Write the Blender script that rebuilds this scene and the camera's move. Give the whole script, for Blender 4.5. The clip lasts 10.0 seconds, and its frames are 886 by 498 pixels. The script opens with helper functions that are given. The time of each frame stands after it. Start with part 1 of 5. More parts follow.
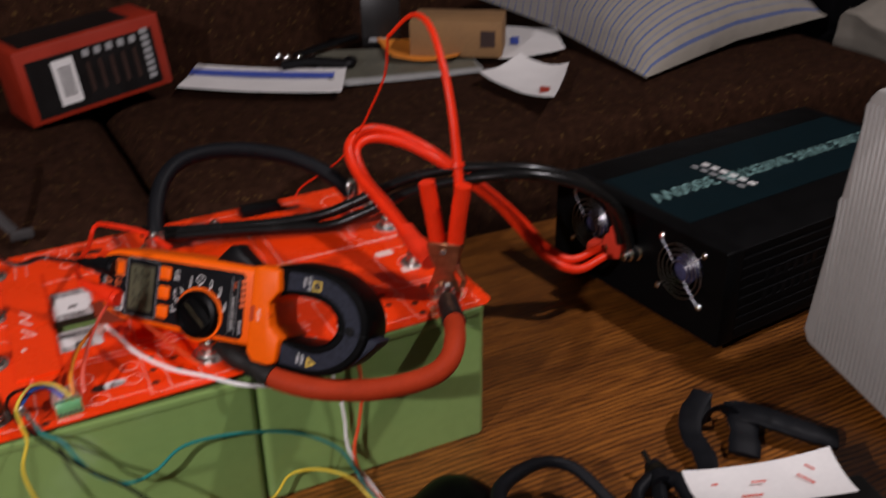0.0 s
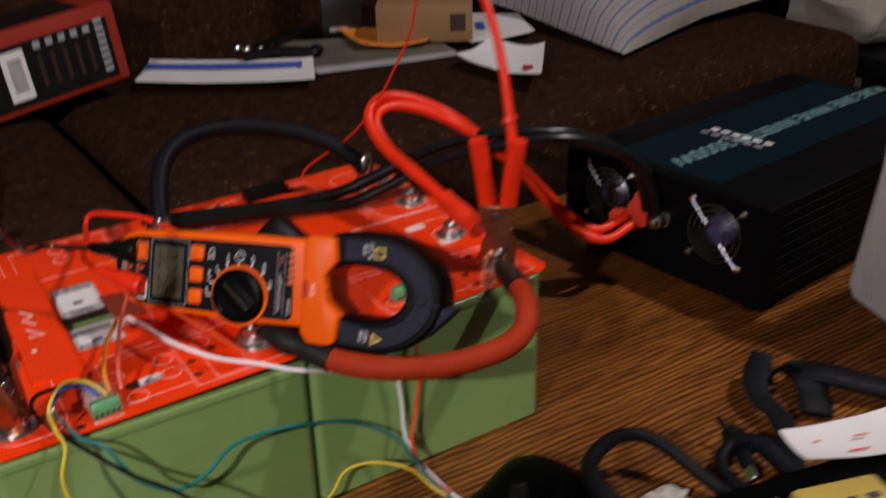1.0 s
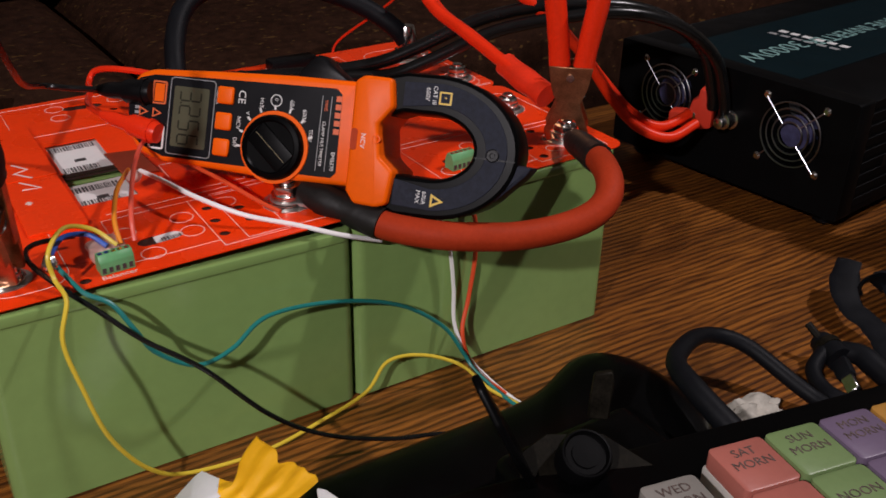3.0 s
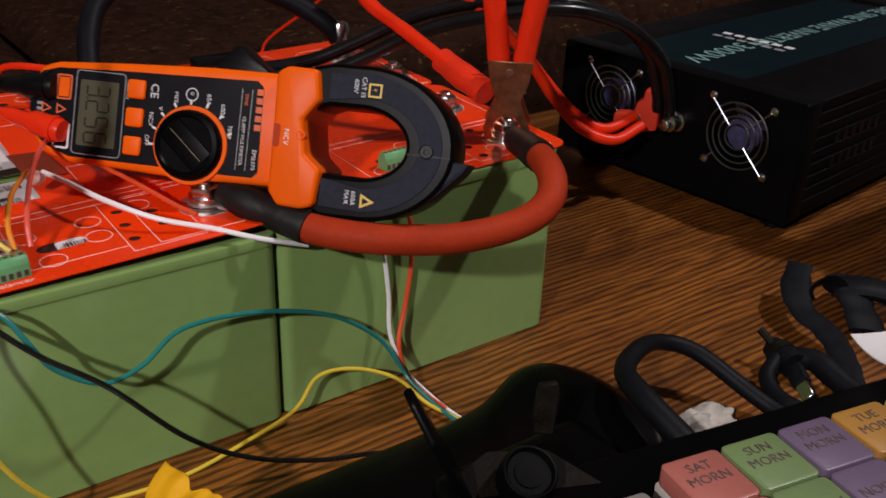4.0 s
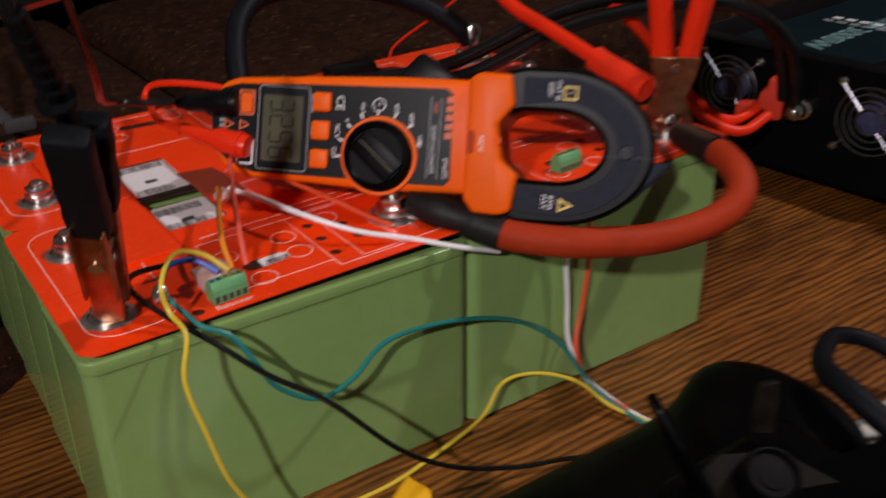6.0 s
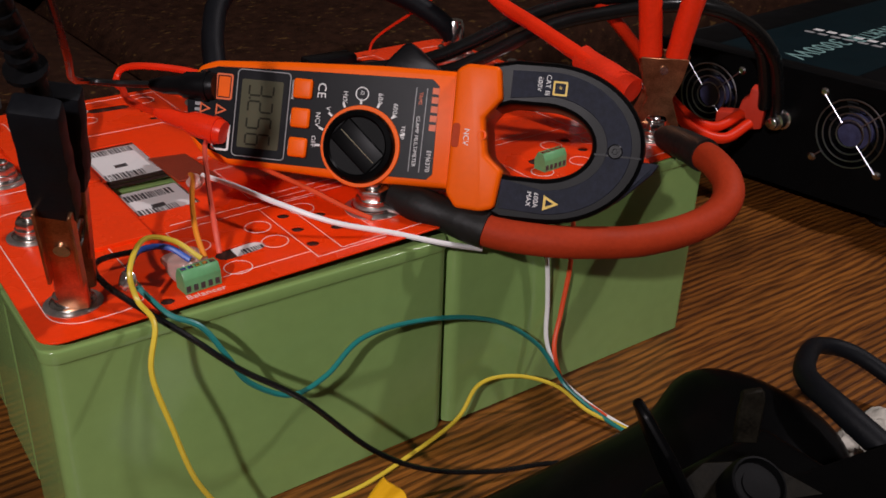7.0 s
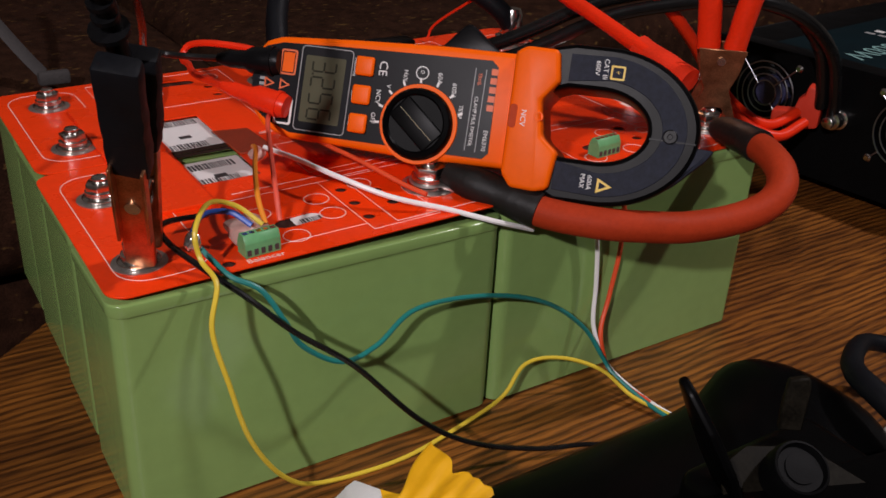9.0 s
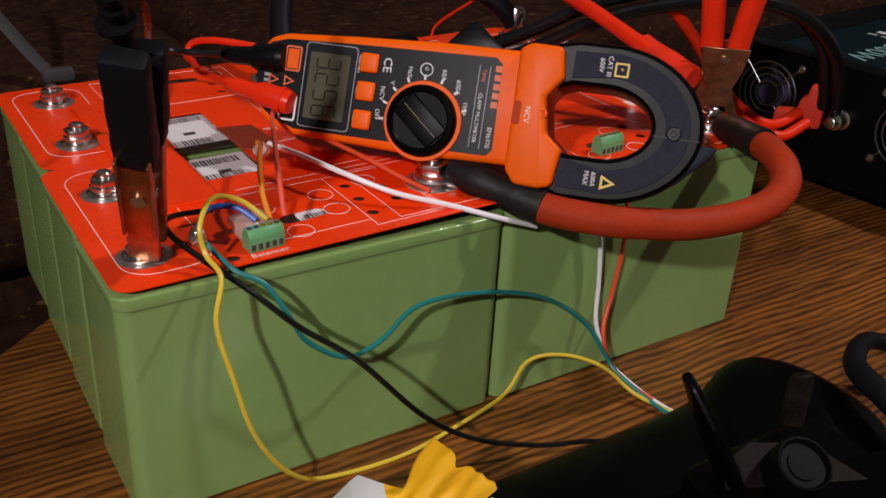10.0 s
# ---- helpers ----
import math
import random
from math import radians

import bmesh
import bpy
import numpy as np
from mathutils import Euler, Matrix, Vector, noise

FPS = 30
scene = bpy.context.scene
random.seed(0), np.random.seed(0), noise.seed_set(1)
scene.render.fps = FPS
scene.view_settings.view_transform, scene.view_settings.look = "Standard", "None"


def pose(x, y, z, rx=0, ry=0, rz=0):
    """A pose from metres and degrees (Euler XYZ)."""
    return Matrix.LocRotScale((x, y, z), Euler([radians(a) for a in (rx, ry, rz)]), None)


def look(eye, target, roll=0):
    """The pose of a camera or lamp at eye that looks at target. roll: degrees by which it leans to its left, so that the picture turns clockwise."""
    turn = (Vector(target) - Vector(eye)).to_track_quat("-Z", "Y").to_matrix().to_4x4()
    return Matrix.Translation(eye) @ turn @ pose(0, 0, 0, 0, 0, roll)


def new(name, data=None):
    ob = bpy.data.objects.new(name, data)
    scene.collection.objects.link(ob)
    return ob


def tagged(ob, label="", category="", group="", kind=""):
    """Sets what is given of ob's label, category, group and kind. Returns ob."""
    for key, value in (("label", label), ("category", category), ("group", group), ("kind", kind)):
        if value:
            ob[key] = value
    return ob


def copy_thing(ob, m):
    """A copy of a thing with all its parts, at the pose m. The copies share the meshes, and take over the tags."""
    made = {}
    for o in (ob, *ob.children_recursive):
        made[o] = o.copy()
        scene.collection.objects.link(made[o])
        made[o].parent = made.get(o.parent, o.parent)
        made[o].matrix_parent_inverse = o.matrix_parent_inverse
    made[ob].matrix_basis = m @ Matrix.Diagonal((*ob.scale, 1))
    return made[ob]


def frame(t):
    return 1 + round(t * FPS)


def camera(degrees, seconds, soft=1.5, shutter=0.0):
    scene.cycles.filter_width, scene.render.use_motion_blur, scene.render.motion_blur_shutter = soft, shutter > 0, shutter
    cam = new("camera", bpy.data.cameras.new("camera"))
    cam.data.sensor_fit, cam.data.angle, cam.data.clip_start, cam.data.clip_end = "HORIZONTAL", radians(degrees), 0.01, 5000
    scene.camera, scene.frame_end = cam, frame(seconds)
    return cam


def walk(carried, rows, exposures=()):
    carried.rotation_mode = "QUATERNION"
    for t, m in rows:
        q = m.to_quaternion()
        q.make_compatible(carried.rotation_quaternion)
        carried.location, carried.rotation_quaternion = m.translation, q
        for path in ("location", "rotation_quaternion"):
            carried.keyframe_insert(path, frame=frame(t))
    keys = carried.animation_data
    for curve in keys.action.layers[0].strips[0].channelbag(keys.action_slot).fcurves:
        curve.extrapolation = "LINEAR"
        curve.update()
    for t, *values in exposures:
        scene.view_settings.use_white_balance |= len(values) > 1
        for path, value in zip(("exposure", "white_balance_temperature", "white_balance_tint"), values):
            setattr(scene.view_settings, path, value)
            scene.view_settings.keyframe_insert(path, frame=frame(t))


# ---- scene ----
cam = camera(50.3, 10.0, soft=1.6, shutter=0.8)
PATH = [
    (0, (-0.109, -0.504, 0.442), (0.668, 1.106, -0.453), -0.9),
    (0.5, (-0.1, -0.506, 0.425), (0.775, 1.105, -0.374), -2.0),
    (1, (-0.175, -0.429, 0.389), (0.777, 1.104, -0.474), -1.5),
    (1.5, (-0.187, -0.394, 0.327), (0.801, 1.09, -0.579), 0.9),
    (2, (-0.184, -0.377, 0.31), (0.78, 1.092, -0.645), 1.0),
    (2.2, (-0.189, -0.367, 0.311), (0.77, 1.095, -0.659), 1.2),
    (3.3, (-0.178, -0.366, 0.296), (0.788, 1.133, -0.61), 1.3),
    (3.5, (-0.172, -0.361, 0.288), (0.812, 1.134, -0.605), 1.5),
    (4, (-0.164, -0.349, 0.286), (0.892, 1.094, -0.611), 2.2),
    (4.5, (-0.165, -0.345, 0.283), (0.905, 1.081, -0.626), 2.2),
    (5, (-0.166, -0.347, 0.285), (0.901, 1.072, -0.635), 2.4),
    (5.5, (-0.188, -0.34, 0.304), (0.882, 1.064, -0.634), 1.2),
    (6, (-0.223, -0.302, 0.287), (0.788, 1.168, -0.617), -0.8),
    (6.2, (-0.216, -0.286, 0.274), (0.805, 1.18, -0.623), -0.1),
    (7.5, (-0.228, -0.295, 0.28), (0.849, 1.13, -0.621), 2.5),
    (8, (-0.232, -0.297, 0.279), (0.826, 1.141, -0.623), 2.8),
    (8.5, (-0.238, -0.297, 0.272), (0.79, 1.167, -0.625), 3.3),
    (9, (-0.232, -0.298, 0.273), (0.763, 1.185, -0.627), 3.0),
    (9.5, (-0.234, -0.297, 0.272), (0.758, 1.187, -0.629), 3.2),
    (10, (-0.234, -0.299, 0.271), (0.761, 1.187, -0.625), 3.2),
]
# the camera's own exposure settles as it comes closer
walk(cam, [(t, look(eye, target, roll)) for t, eye, target, roll in PATH], exposures=((0.0, 0.10), (1.0, 0.04), (2.0, 0.04), (5.0, 0.0), (6.0, -0.06), (8.0, 0.0), (10.0, 0.04)))

# ---------------------------------------------------------------- light
ROOM_AIR = scene.world = bpy.data.worlds.new("room_air")
ROOM_AIR.use_nodes = True
ROOM_AIR.node_tree.nodes["Background"].inputs[0].default_value = (1.0, 0.75, 0.5, 1)
ROOM_AIR.node_tree.nodes["Background"].inputs[1].default_value = 0.008


def lamp(name, eye, target, size, watts, colour):
    data = bpy.data.lights.new(name, "AREA")
    data.shape, data.size, data.energy, data.color = "DISK", size, watts, colour
    ob = new(name, data)
    ob.matrix_basis = look(eye, target)
    return ob


WARM = (1.0, 0.915, 0.955)
lamp("lamp_bulb", (-1.053, -0.780, 0.90), (0.05, 0.1, 0.0), 0.055, 15.2, WARM)
lamp("pendant_bulb", (0.863, -0.495, 1.48), (0.05, 0.1, 0.0), 0.075, 13.4, WARM)

# ---------------------------------------------------------------- materials
MATS = {}


def mat(name, base, rough=0.5, metal=0.0, vary=0.15, scale=60.0, bump=0.0, bscale=400.0, stretch=(1, 1, 1), spec=0.5,
        alt=None, alpha=1.0, trans=0.0, emit=None):
    """A principled material with colour variation at two scales, uneven gloss and fine relief."""
    m = bpy.data.materials.new(name)
    m.use_nodes = True
    nt = m.node_tree
    b = nt.nodes["Principled BSDF"]
    tc = nt.nodes.new("ShaderNodeTexCoord")
    mp = nt.nodes.new("ShaderNodeMapping")
    mp.inputs["Scale"].default_value = stretch
    nt.links.new(tc.outputs["Object"], mp.inputs[0])

    def tex(sc, detail):
        n = nt.nodes.new("ShaderNodeTexNoise")
        n.inputs["Scale"].default_value, n.inputs["Detail"].default_value = sc, detail
        nt.links.new(mp.outputs[0], n.inputs["Vector"])
        return n
    n1, n2 = tex(scale, 4), tex(scale * 9, 3)
    mixf = nt.nodes.new("ShaderNodeMath")
    mixf.operation = "MULTIPLY_ADD"
    mixf.inputs[1].default_value = 0.4
    nt.links.new(n2.outputs[0], mixf.inputs[0])
    sub = nt.nodes.new("ShaderNodeMath")
    sub.operation = "MULTIPLY"
    sub.inputs[1].default_value = 0.6
    nt.links.new(n1.outputs[0], sub.inputs[0])
    nt.links.new(sub.outputs[0], mixf.inputs[2])
    ramp = nt.nodes.new("ShaderNodeValToRGB")
    lo = [c * (1 - vary) for c in base] if alt is None else alt
    hi = [min(1, c * (1 + vary)) for c in base]
    ramp.color_ramp.elements[0].color, ramp.color_ramp.elements[1].color = (*lo, 1), (*hi, 1)
    ramp.color_ramp.elements[0].position, ramp.color_ramp.elements[1].position = 0.36, 0.64
    nt.links.new(mixf.outputs[0], ramp.inputs[0])
    nt.links.new(ramp.outputs[0], b.inputs["Base Color"])
    mr = nt.nodes.new("ShaderNodeMapRange")
    mr.inputs[3].default_value, mr.inputs[4].default_value = rough * 0.8, min(1, rough * 1.2)
    nt.links.new(n1.outputs[0], mr.inputs[0])
    nt.links.new(mr.outputs[0], b.inputs["Roughness"])
    b.inputs["Metallic"].default_value = metal
    b.inputs["Specular IOR Level"].default_value = spec
    b.inputs["Alpha"].default_value = alpha
    b.inputs["Transmission Weight"].default_value = trans
    if emit:
        b.inputs["Emission Color"].default_value, b.inputs["Emission Strength"].default_value = (*emit, 1), 1.0
    if bump:
        n3 = tex(bscale, 5)
        bp = nt.nodes.new("ShaderNodeBump")
        bp.inputs["Strength"].default_value, bp.inputs["Distance"].default_value = 1.0, bump
        nt.links.new(n3.outputs[0], bp.inputs["Height"])
        nt.links.new(bp.outputs[0], b.inputs["Normal"])
    MATS[name] = m
    return m


def oak():
    """Open-grained stained oak: plank tones, cathedral figure and dark pores along x."""
    m = bpy.data.materials.new("stained_oak")
    m.use_nodes = True
    nt = m.node_tree
    b = nt.nodes["Principled BSDF"]
    tc = nt.nodes.new("ShaderNodeTexCoord")

    def mapped(sc, rot=0.0):
        mp = nt.nodes.new("ShaderNodeMapping")
        mp.inputs["Scale"].default_value = sc
        mp.inputs["Rotation"].default_value = (0, 0, rot)
        nt.links.new(tc.outputs["Object"], mp.inputs[0])
        return mp

    def noise_tex(mp, sc, det, dist=0.0):
        n = nt.nodes.new("ShaderNodeTexNoise")
        n.inputs["Scale"].default_value, n.inputs["Detail"].default_value = sc, det
        n.inputs["Distortion"].default_value = dist
        nt.links.new(mp.outputs[0], n.inputs["Vector"])
        return n
    rot = radians(GRAIN)
    fig = noise_tex(mapped((1.6, 17, 1), rot), 1.6, 3, 1.0)
    wav = nt.nodes.new("ShaderNodeMath")
    wav.operation = "PINGPONG"
    wav.inputs[1].default_value = 0.06
    nt.links.new(fig.outputs[0], wav.inputs[0])
    pores = noise_tex(mapped((30, 700, 1), rot), 1.0, 2, 0.0)
    ticks = noise_tex(mapped((80, 2100, 1), rot), 1.0, 2, 0.2)
    tone = noise_tex(mapped((5, 22, 1), rot), 1.0, 4)
    r1 = nt.nodes.new("ShaderNodeValToRGB")
    r1.color_ramp.elements[0].color, r1.color_ramp.elements[0].position = (0.165, 0.058, 0.0095, 1), 0.0
    r1.color_ramp.elements[1].color, r1.color_ramp.elements[1].position = (0.255, 0.096, 0.0155, 1), 0.05
    nt.links.new(wav.outputs[0], r1.inputs[0])
    r2 = nt.nodes.new("ShaderNodeValToRGB")
    r2.color_ramp.elements[0].color, r2.color_ramp.elements[0].position = (0.17, 0.115, 0.075, 1), 0.385
    r2.color_ramp.elements[1].color, r2.color_ramp.elements[1].position = (1.12, 1.07, 1.0, 1), 0.575
    fine = nt.nodes.new("ShaderNodeMixRGB")
    fine.inputs[0].default_value = 0.35
    nt.links.new(pores.outputs[0], fine.inputs[1])
    nt.links.new(ticks.outputs[0], fine.inputs[2])
    rings = nt.nodes.new("ShaderNodeTexWave")  # dark annual rings a few millimetres apart
    rings.bands_direction = "Y"
    rings.inputs["Scale"].default_value, rings.inputs["Distortion"].default_value = 64.0, 7.0
    rings.inputs["Detail"].default_value, rings.inputs["Detail Scale"].default_value = 3.0, 0.45
    nt.links.new(mapped((0.45, 1, 1), rot).outputs[0], rings.inputs["Vector"])
    both = nt.nodes.new("ShaderNodeMixRGB")
    both.inputs[0].default_value = 0.21
    nt.links.new(fine.outputs[0], both.inputs[1])
    nt.links.new(rings.outputs["Fac"], both.inputs[2])
    nt.links.new(both.outputs[0], r2.inputs[0])
    mx = nt.nodes.new("ShaderNodeMixRGB")
    mx.blend_type = "MULTIPLY"
    mx.inputs[0].default_value = 0.85
    nt.links.new(r1.outputs[0], mx.inputs[1])
    nt.links.new(r2.outputs[0], mx.inputs[2])
    r3 = nt.nodes.new("ShaderNodeValToRGB")
    r3.color_ramp.elements[0].color, r3.color_ramp.elements[1].color = (0.7, 0.66, 0.62, 1), (1.15, 1.1, 1.05, 1)
    r3.color_ramp.elements[0].position, r3.color_ramp.elements[1].position = 0.35, 0.65
    nt.links.new(tone.outputs[0], r3.inputs[0])
    m2 = nt.nodes.new("ShaderNodeMixRGB")
    m2.blend_type = "MULTIPLY"
    m2.inputs[0].default_value = 1.0
    nt.links.new(mx.outputs[0], m2.inputs[1])
    nt.links.new(r3.outputs[0], m2.inputs[2])
    nt.links.new(m2.outputs[0], b.inputs["Base Color"])
    b.inputs["Roughness"].default_value = 0.42
    bp = nt.nodes.new("ShaderNodeBump")
    bp.inputs["Distance"].default_value = 0.0004
    nt.links.new(pores.outputs[0], bp.inputs["Height"])
    nt.links.new(bp.outputs[0], b.inputs["Normal"])
    return m


GRAIN = 0.0
OAK = oak()
GREEN = mat("green_plastic", (0.215, 0.335, 0.105), 0.15, vary=0.05, scale=14, bump=0.00004, bscale=900)
PCB = mat("red_solder_mask", (0.88, 0.046, 0.0035), 0.28, spec=0.28, vary=0.06, scale=40, bump=0.00005, bscale=300)
PCBEDGE = mat("dark_board_edge", (0.03, 0.012, 0.008), 0.6)
SILK = mat("white_silkscreen", (0.85, 0.62, 0.55), 0.5, vary=0.05)
TIN = mat("tinned_pad", (0.55, 0.53, 0.50), 0.38, 0.9, vary=0.2, scale=200)
STEEL = mat("zinc_steel", (0.62, 0.60, 0.57), 0.22, 1.0, vary=0.15, scale=300, bump=0.00003, bscale=1500)
CHROME = mat("chrome_wire", (0.42, 0.42, 0.46), 0.34, 1.0, vary=0.05)
COPPER = mat("copper_plate", (0.46, 0.21, 0.105), 0.36, 1.0, vary=0.35, scale=160, bump=0.00004, bscale=700)
ORANGE = mat("orange_plastic", (0.90, 0.122, 0.0012), 0.42, spec=0.16, vary=0.05, scale=30, bump=0.00004, bscale=1500)
BLACK = mat("black_plastic", (0.0045, 0.0045, 0.005), 0.36, spec=0.13, vary=0.2, scale=50, bump=0.00005, bscale=1500)
PANEL = mat("panel_black", (0.0060, 0.0060, 0.0075), 0.36, spec=0.12, vary=0.12, scale=60, bump=0.00002, bscale=1500)
JAWGREY = mat("jaw_insert_grey", (0.0190, 0.0215, 0.0330), 0.6, spec=0.12, vary=0.35, scale=400, bump=0.00008, bscale=2500)
LCD = mat("lcd_glass", (0.080, 0.078, 0.046), 0.55, spec=0.1, vary=0.06, scale=20)
LCDINK = mat("lcd_segment", (0.026, 0.026, 0.017), 0.6, spec=0.05, vary=0.02)
PRINT = mat("white_print", (0.75, 0.74, 0.72), 0.5, vary=0.04)
GREYPRINT = mat("grey_print", (0.30, 0.30, 0.30), 0.5, vary=0.04)
REDPRINT = mat("orange_print", (0.72, 0.12, 0.02), 0.5, vary=0.04)
DIALMARK = mat("worn_dial_mark", (0.16, 0.13, 0.06), 0.5, vary=0.1)
YELPRINT = mat("yellow_print", (0.75, 0.5, 0.05), 0.5, vary=0.04)
HOSE = mat("red_heatshrink", (0.36, 0.034, 0.009), 0.6, spec=0.12, vary=0.10, scale=60, bump=0.00015, bscale=500)
SLEEVE = mat("black_heatshrink", (0.008, 0.007, 0.006), 0.55, spec=0.3, vary=0.2, scale=120, bump=0.0003, bscale=260)
BLKCABLE = mat("black_cable", (0.005, 0.005, 0.005), 0.26, spec=0.45, vary=0.2, scale=80, bump=0.00004, bscale=700)
BLKRUBBER = mat("dull_black_rubber", (0.0045, 0.005, 0.0065), 0.55, spec=0.14, vary=0.2, scale=90, bump=0.0001, bscale=500)
REDCABLE = mat("red_cable", (0.78, 0.030, 0.006), 0.34, spec=0.25, vary=0.08, scale=80, bump=0.00004, bscale=600)
REDTAPE = mat("red_tape", (0.74, 0.034, 0.010), 0.42, spec=0.25, vary=0.1, scale=100, bump=0.0003, bscale=180)
FABRIC = mat("brown_sofa_fabric", (0.0265, 0.0112, 0.0062), 0.95, vary=0.35, scale=90, bump=0.0008, bscale=520,
             alt=(0.0135, 0.0058, 0.0033), spec=0.05)
def flecks(m):
    """Sparse pale yellow threads in the weave."""
    nt = m.node_tree
    b = nt.nodes["Principled BSDF"]
    old = b.inputs["Base Color"].links[0].from_socket
    tc = nt.nodes.new("ShaderNodeTexCoord")
    mp = nt.nodes.new("ShaderNodeMapping")
    mp.inputs["Scale"].default_value = (120, 230, 230)
    nt.links.new(tc.outputs["Object"], mp.inputs[0])
    n = nt.nodes.new("ShaderNodeTexNoise")
    n.inputs["Scale"].default_value, n.inputs["Detail"].default_value = 1.0, 1.0
    nt.links.new(mp.outputs[0], n.inputs["Vector"])
    r = nt.nodes.new("ShaderNodeValToRGB")
    r.color_ramp.elements[0].position, r.color_ramp.elements[1].position = 0.66, 0.74
    nt.links.new(n.outputs[0], r.inputs[0])
    mx = nt.nodes.new("ShaderNodeMixRGB")
    nt.links.new(r.outputs[0], mx.inputs[0])
    nt.links.new(old, mx.inputs[1])
    mx.inputs[2].default_value = (0.085, 0.045, 0.015, 1)
    nt.links.new(mx.outputs[0], b.inputs["Base Color"])


flecks(FABRIC)
INVBLACK = mat("black_anodised", (0.0023, 0.0023, 0.0025), 0.5, spec=0.07, vary=0.2, scale=40, bump=0.00004, bscale=900)
INVLABEL = mat("teal_label", (0.0026, 0.0095, 0.0125), 0.5, spec=0.07, vary=0.12, scale=30)
TEALTXT = mat("pale_teal_print", (0.20, 0.36, 0.34), 0.5, vary=0.1)
GREYPL = mat("pale_grey_plastic", (0.37, 0.355, 0.335), 0.5, vary=0.04, scale=12)
WALLP = mat("painted_wall", (0.30, 0.27, 0.23), 0.9, vary=0.05, scale=3, bump=0.0004, bscale=200)
CARPET = mat("brown_carpet", (0.09, 0.055, 0.035), 1.0, vary=0.3, scale=60, bump=0.003, bscale=300)
CEIL = mat("ceiling_paint", (0.5, 0.46, 0.41), 0.95, vary=0.03, scale=3)
CONN = mat("green_terminal_plastic", (0.13, 0.36, 0.15), 0.4, vary=0.08)
WHITE = mat("white_paper", (0.72, 0.70, 0.68), 0.8, vary=0.04, scale=30, bump=0.0001, bscale=200)
BLUEINK = mat("blue_ink", (0.05, 0.09, 0.42), 0.7, vary=0.1)
GRILLE = mat("dull_grille_wire", (0.35, 0.35, 0.37), 0.3, 1.0, vary=0.1)
# patchy blue base colour holds the glint of the shiny fan hubs
HUBGLINT = mat("hub_blue_glint", (0.05, 0.05, 0.11), 0.25, vary=0.3, scale=150)
REDLENS = mat("smoky_red_lens", (0.42, 0.05, 0.015), 0.6, spec=0.1, vary=0.1)
CARD = mat("brown_cardboard", (0.26, 0.14, 0.055), 0.85, vary=0.1, scale=30, bump=0.0001, bscale=300)
ORANGEPAPER = mat("orange_paper", (0.75, 0.24, 0.02), 0.7, vary=0.06)
GREYMAG = mat("grey_green_cover", (0.12, 0.115, 0.085), 0.5, vary=0.3, scale=25)
PALEGREY = mat("pale_grey_edge", (0.34, 0.34, 0.33), 0.6, vary=0.1)
TICK_CREAM = mat("cream_ticking", (0.28, 0.255, 0.215), 0.95, vary=0.06, scale=60, bump=0.0005, bscale=700, spec=0.2)
TICK_BLUE = mat("blue_ticking_stripe", (0.10, 0.13, 0.26), 0.95, vary=0.1, scale=60, bump=0.0005, bscale=700, spec=0.2)
TICK_GREY = mat("grey_ticking_stripe", (0.22, 0.22, 0.24), 0.95, vary=0.1, scale=60, bump=0.0005, bscale=700, spec=0.2)
REDCARD = mat("red_printed_card", (0.30, 0.022, 0.008), 0.45, vary=0.08, scale=30)
BLACKCARD = mat("black_printed_card", (0.007, 0.006, 0.006), 0.4, vary=0.2, scale=40)
YWIRE = mat("yellow_wire", (0.68, 0.50, 0.04), 0.4, vary=0.06)
TWIRE = mat("teal_wire", (0.010, 0.18, 0.16), 0.4, vary=0.08)
WWIRE = mat("white_wire", (0.86, 0.84, 0.82), 0.4, vary=0.04)
OWIRE = mat("orange_wire", (0.80, 0.26, 0.02), 0.4, vary=0.06)
RWIRE = mat("red_wire", (0.70, 0.075, 0.02), 0.4, vary=0.06)
PWIRE = mat("pinkish_red_wire", (0.75, 0.10, 0.06), 0.4, vary=0.06)
BWIRE = mat("blue_wire", (0.03, 0.10, 0.45), 0.4, vary=0.06)
GLUE = mat("milky_hot_glue", (0.80, 0.55, 0.48), 0.3, vary=0.05, trans=0.55)
SOLDER = mat("solder", (0.75, 0.74, 0.72), 0.25, 1.0, vary=0.1)
SMOKE = mat("scuffed_dark_panel", (0.0085, 0.0072, 0.0050), 0.5, spec=0.05, vary=0.6, scale=90, bump=0.0001, bscale=300)
TISSUE = mat("crumpled_tissue", (0.45, 0.42, 0.36), 0.9, vary=0.1, scale=60, bump=0.001, bscale=200)
FILMY = mat("yellow_film", (0.90, 0.47, 0.006), 0.5, vary=0.04, scale=40, bump=0.0001, bscale=200)
FILMW = mat("white_film", (0.70, 0.70, 0.69), 0.3, vary=0.04)
FILMG = mat("dark_green_film", (0.025, 0.055, 0.045), 0.3, vary=0.1)
PILLW = mat("white_translucent_plastic", (0.55, 0.52, 0.47), 0.35, vary=0.05)
PILLS = [mat(n + "_lid_plastic", c, 0.38, vary=0.05, scale=30, bump=0.0001, bscale=200) for n, c in
         (("coral", (0.40, 0.125, 0.095)), ("green", (0.165, 0.245, 0.095)), ("purple", (0.145, 0.105, 0.165)), ("amber", (0.40, 0.20, 0.04)))]
CLEARLID = mat("cloudy_lid_plastic", (0.24, 0.225, 0.20), 0.35, vary=0.05)
DARKGREEN = mat("dark_green_black_plastic", (0.006, 0.008, 0.006), 0.45, vary=0.15)
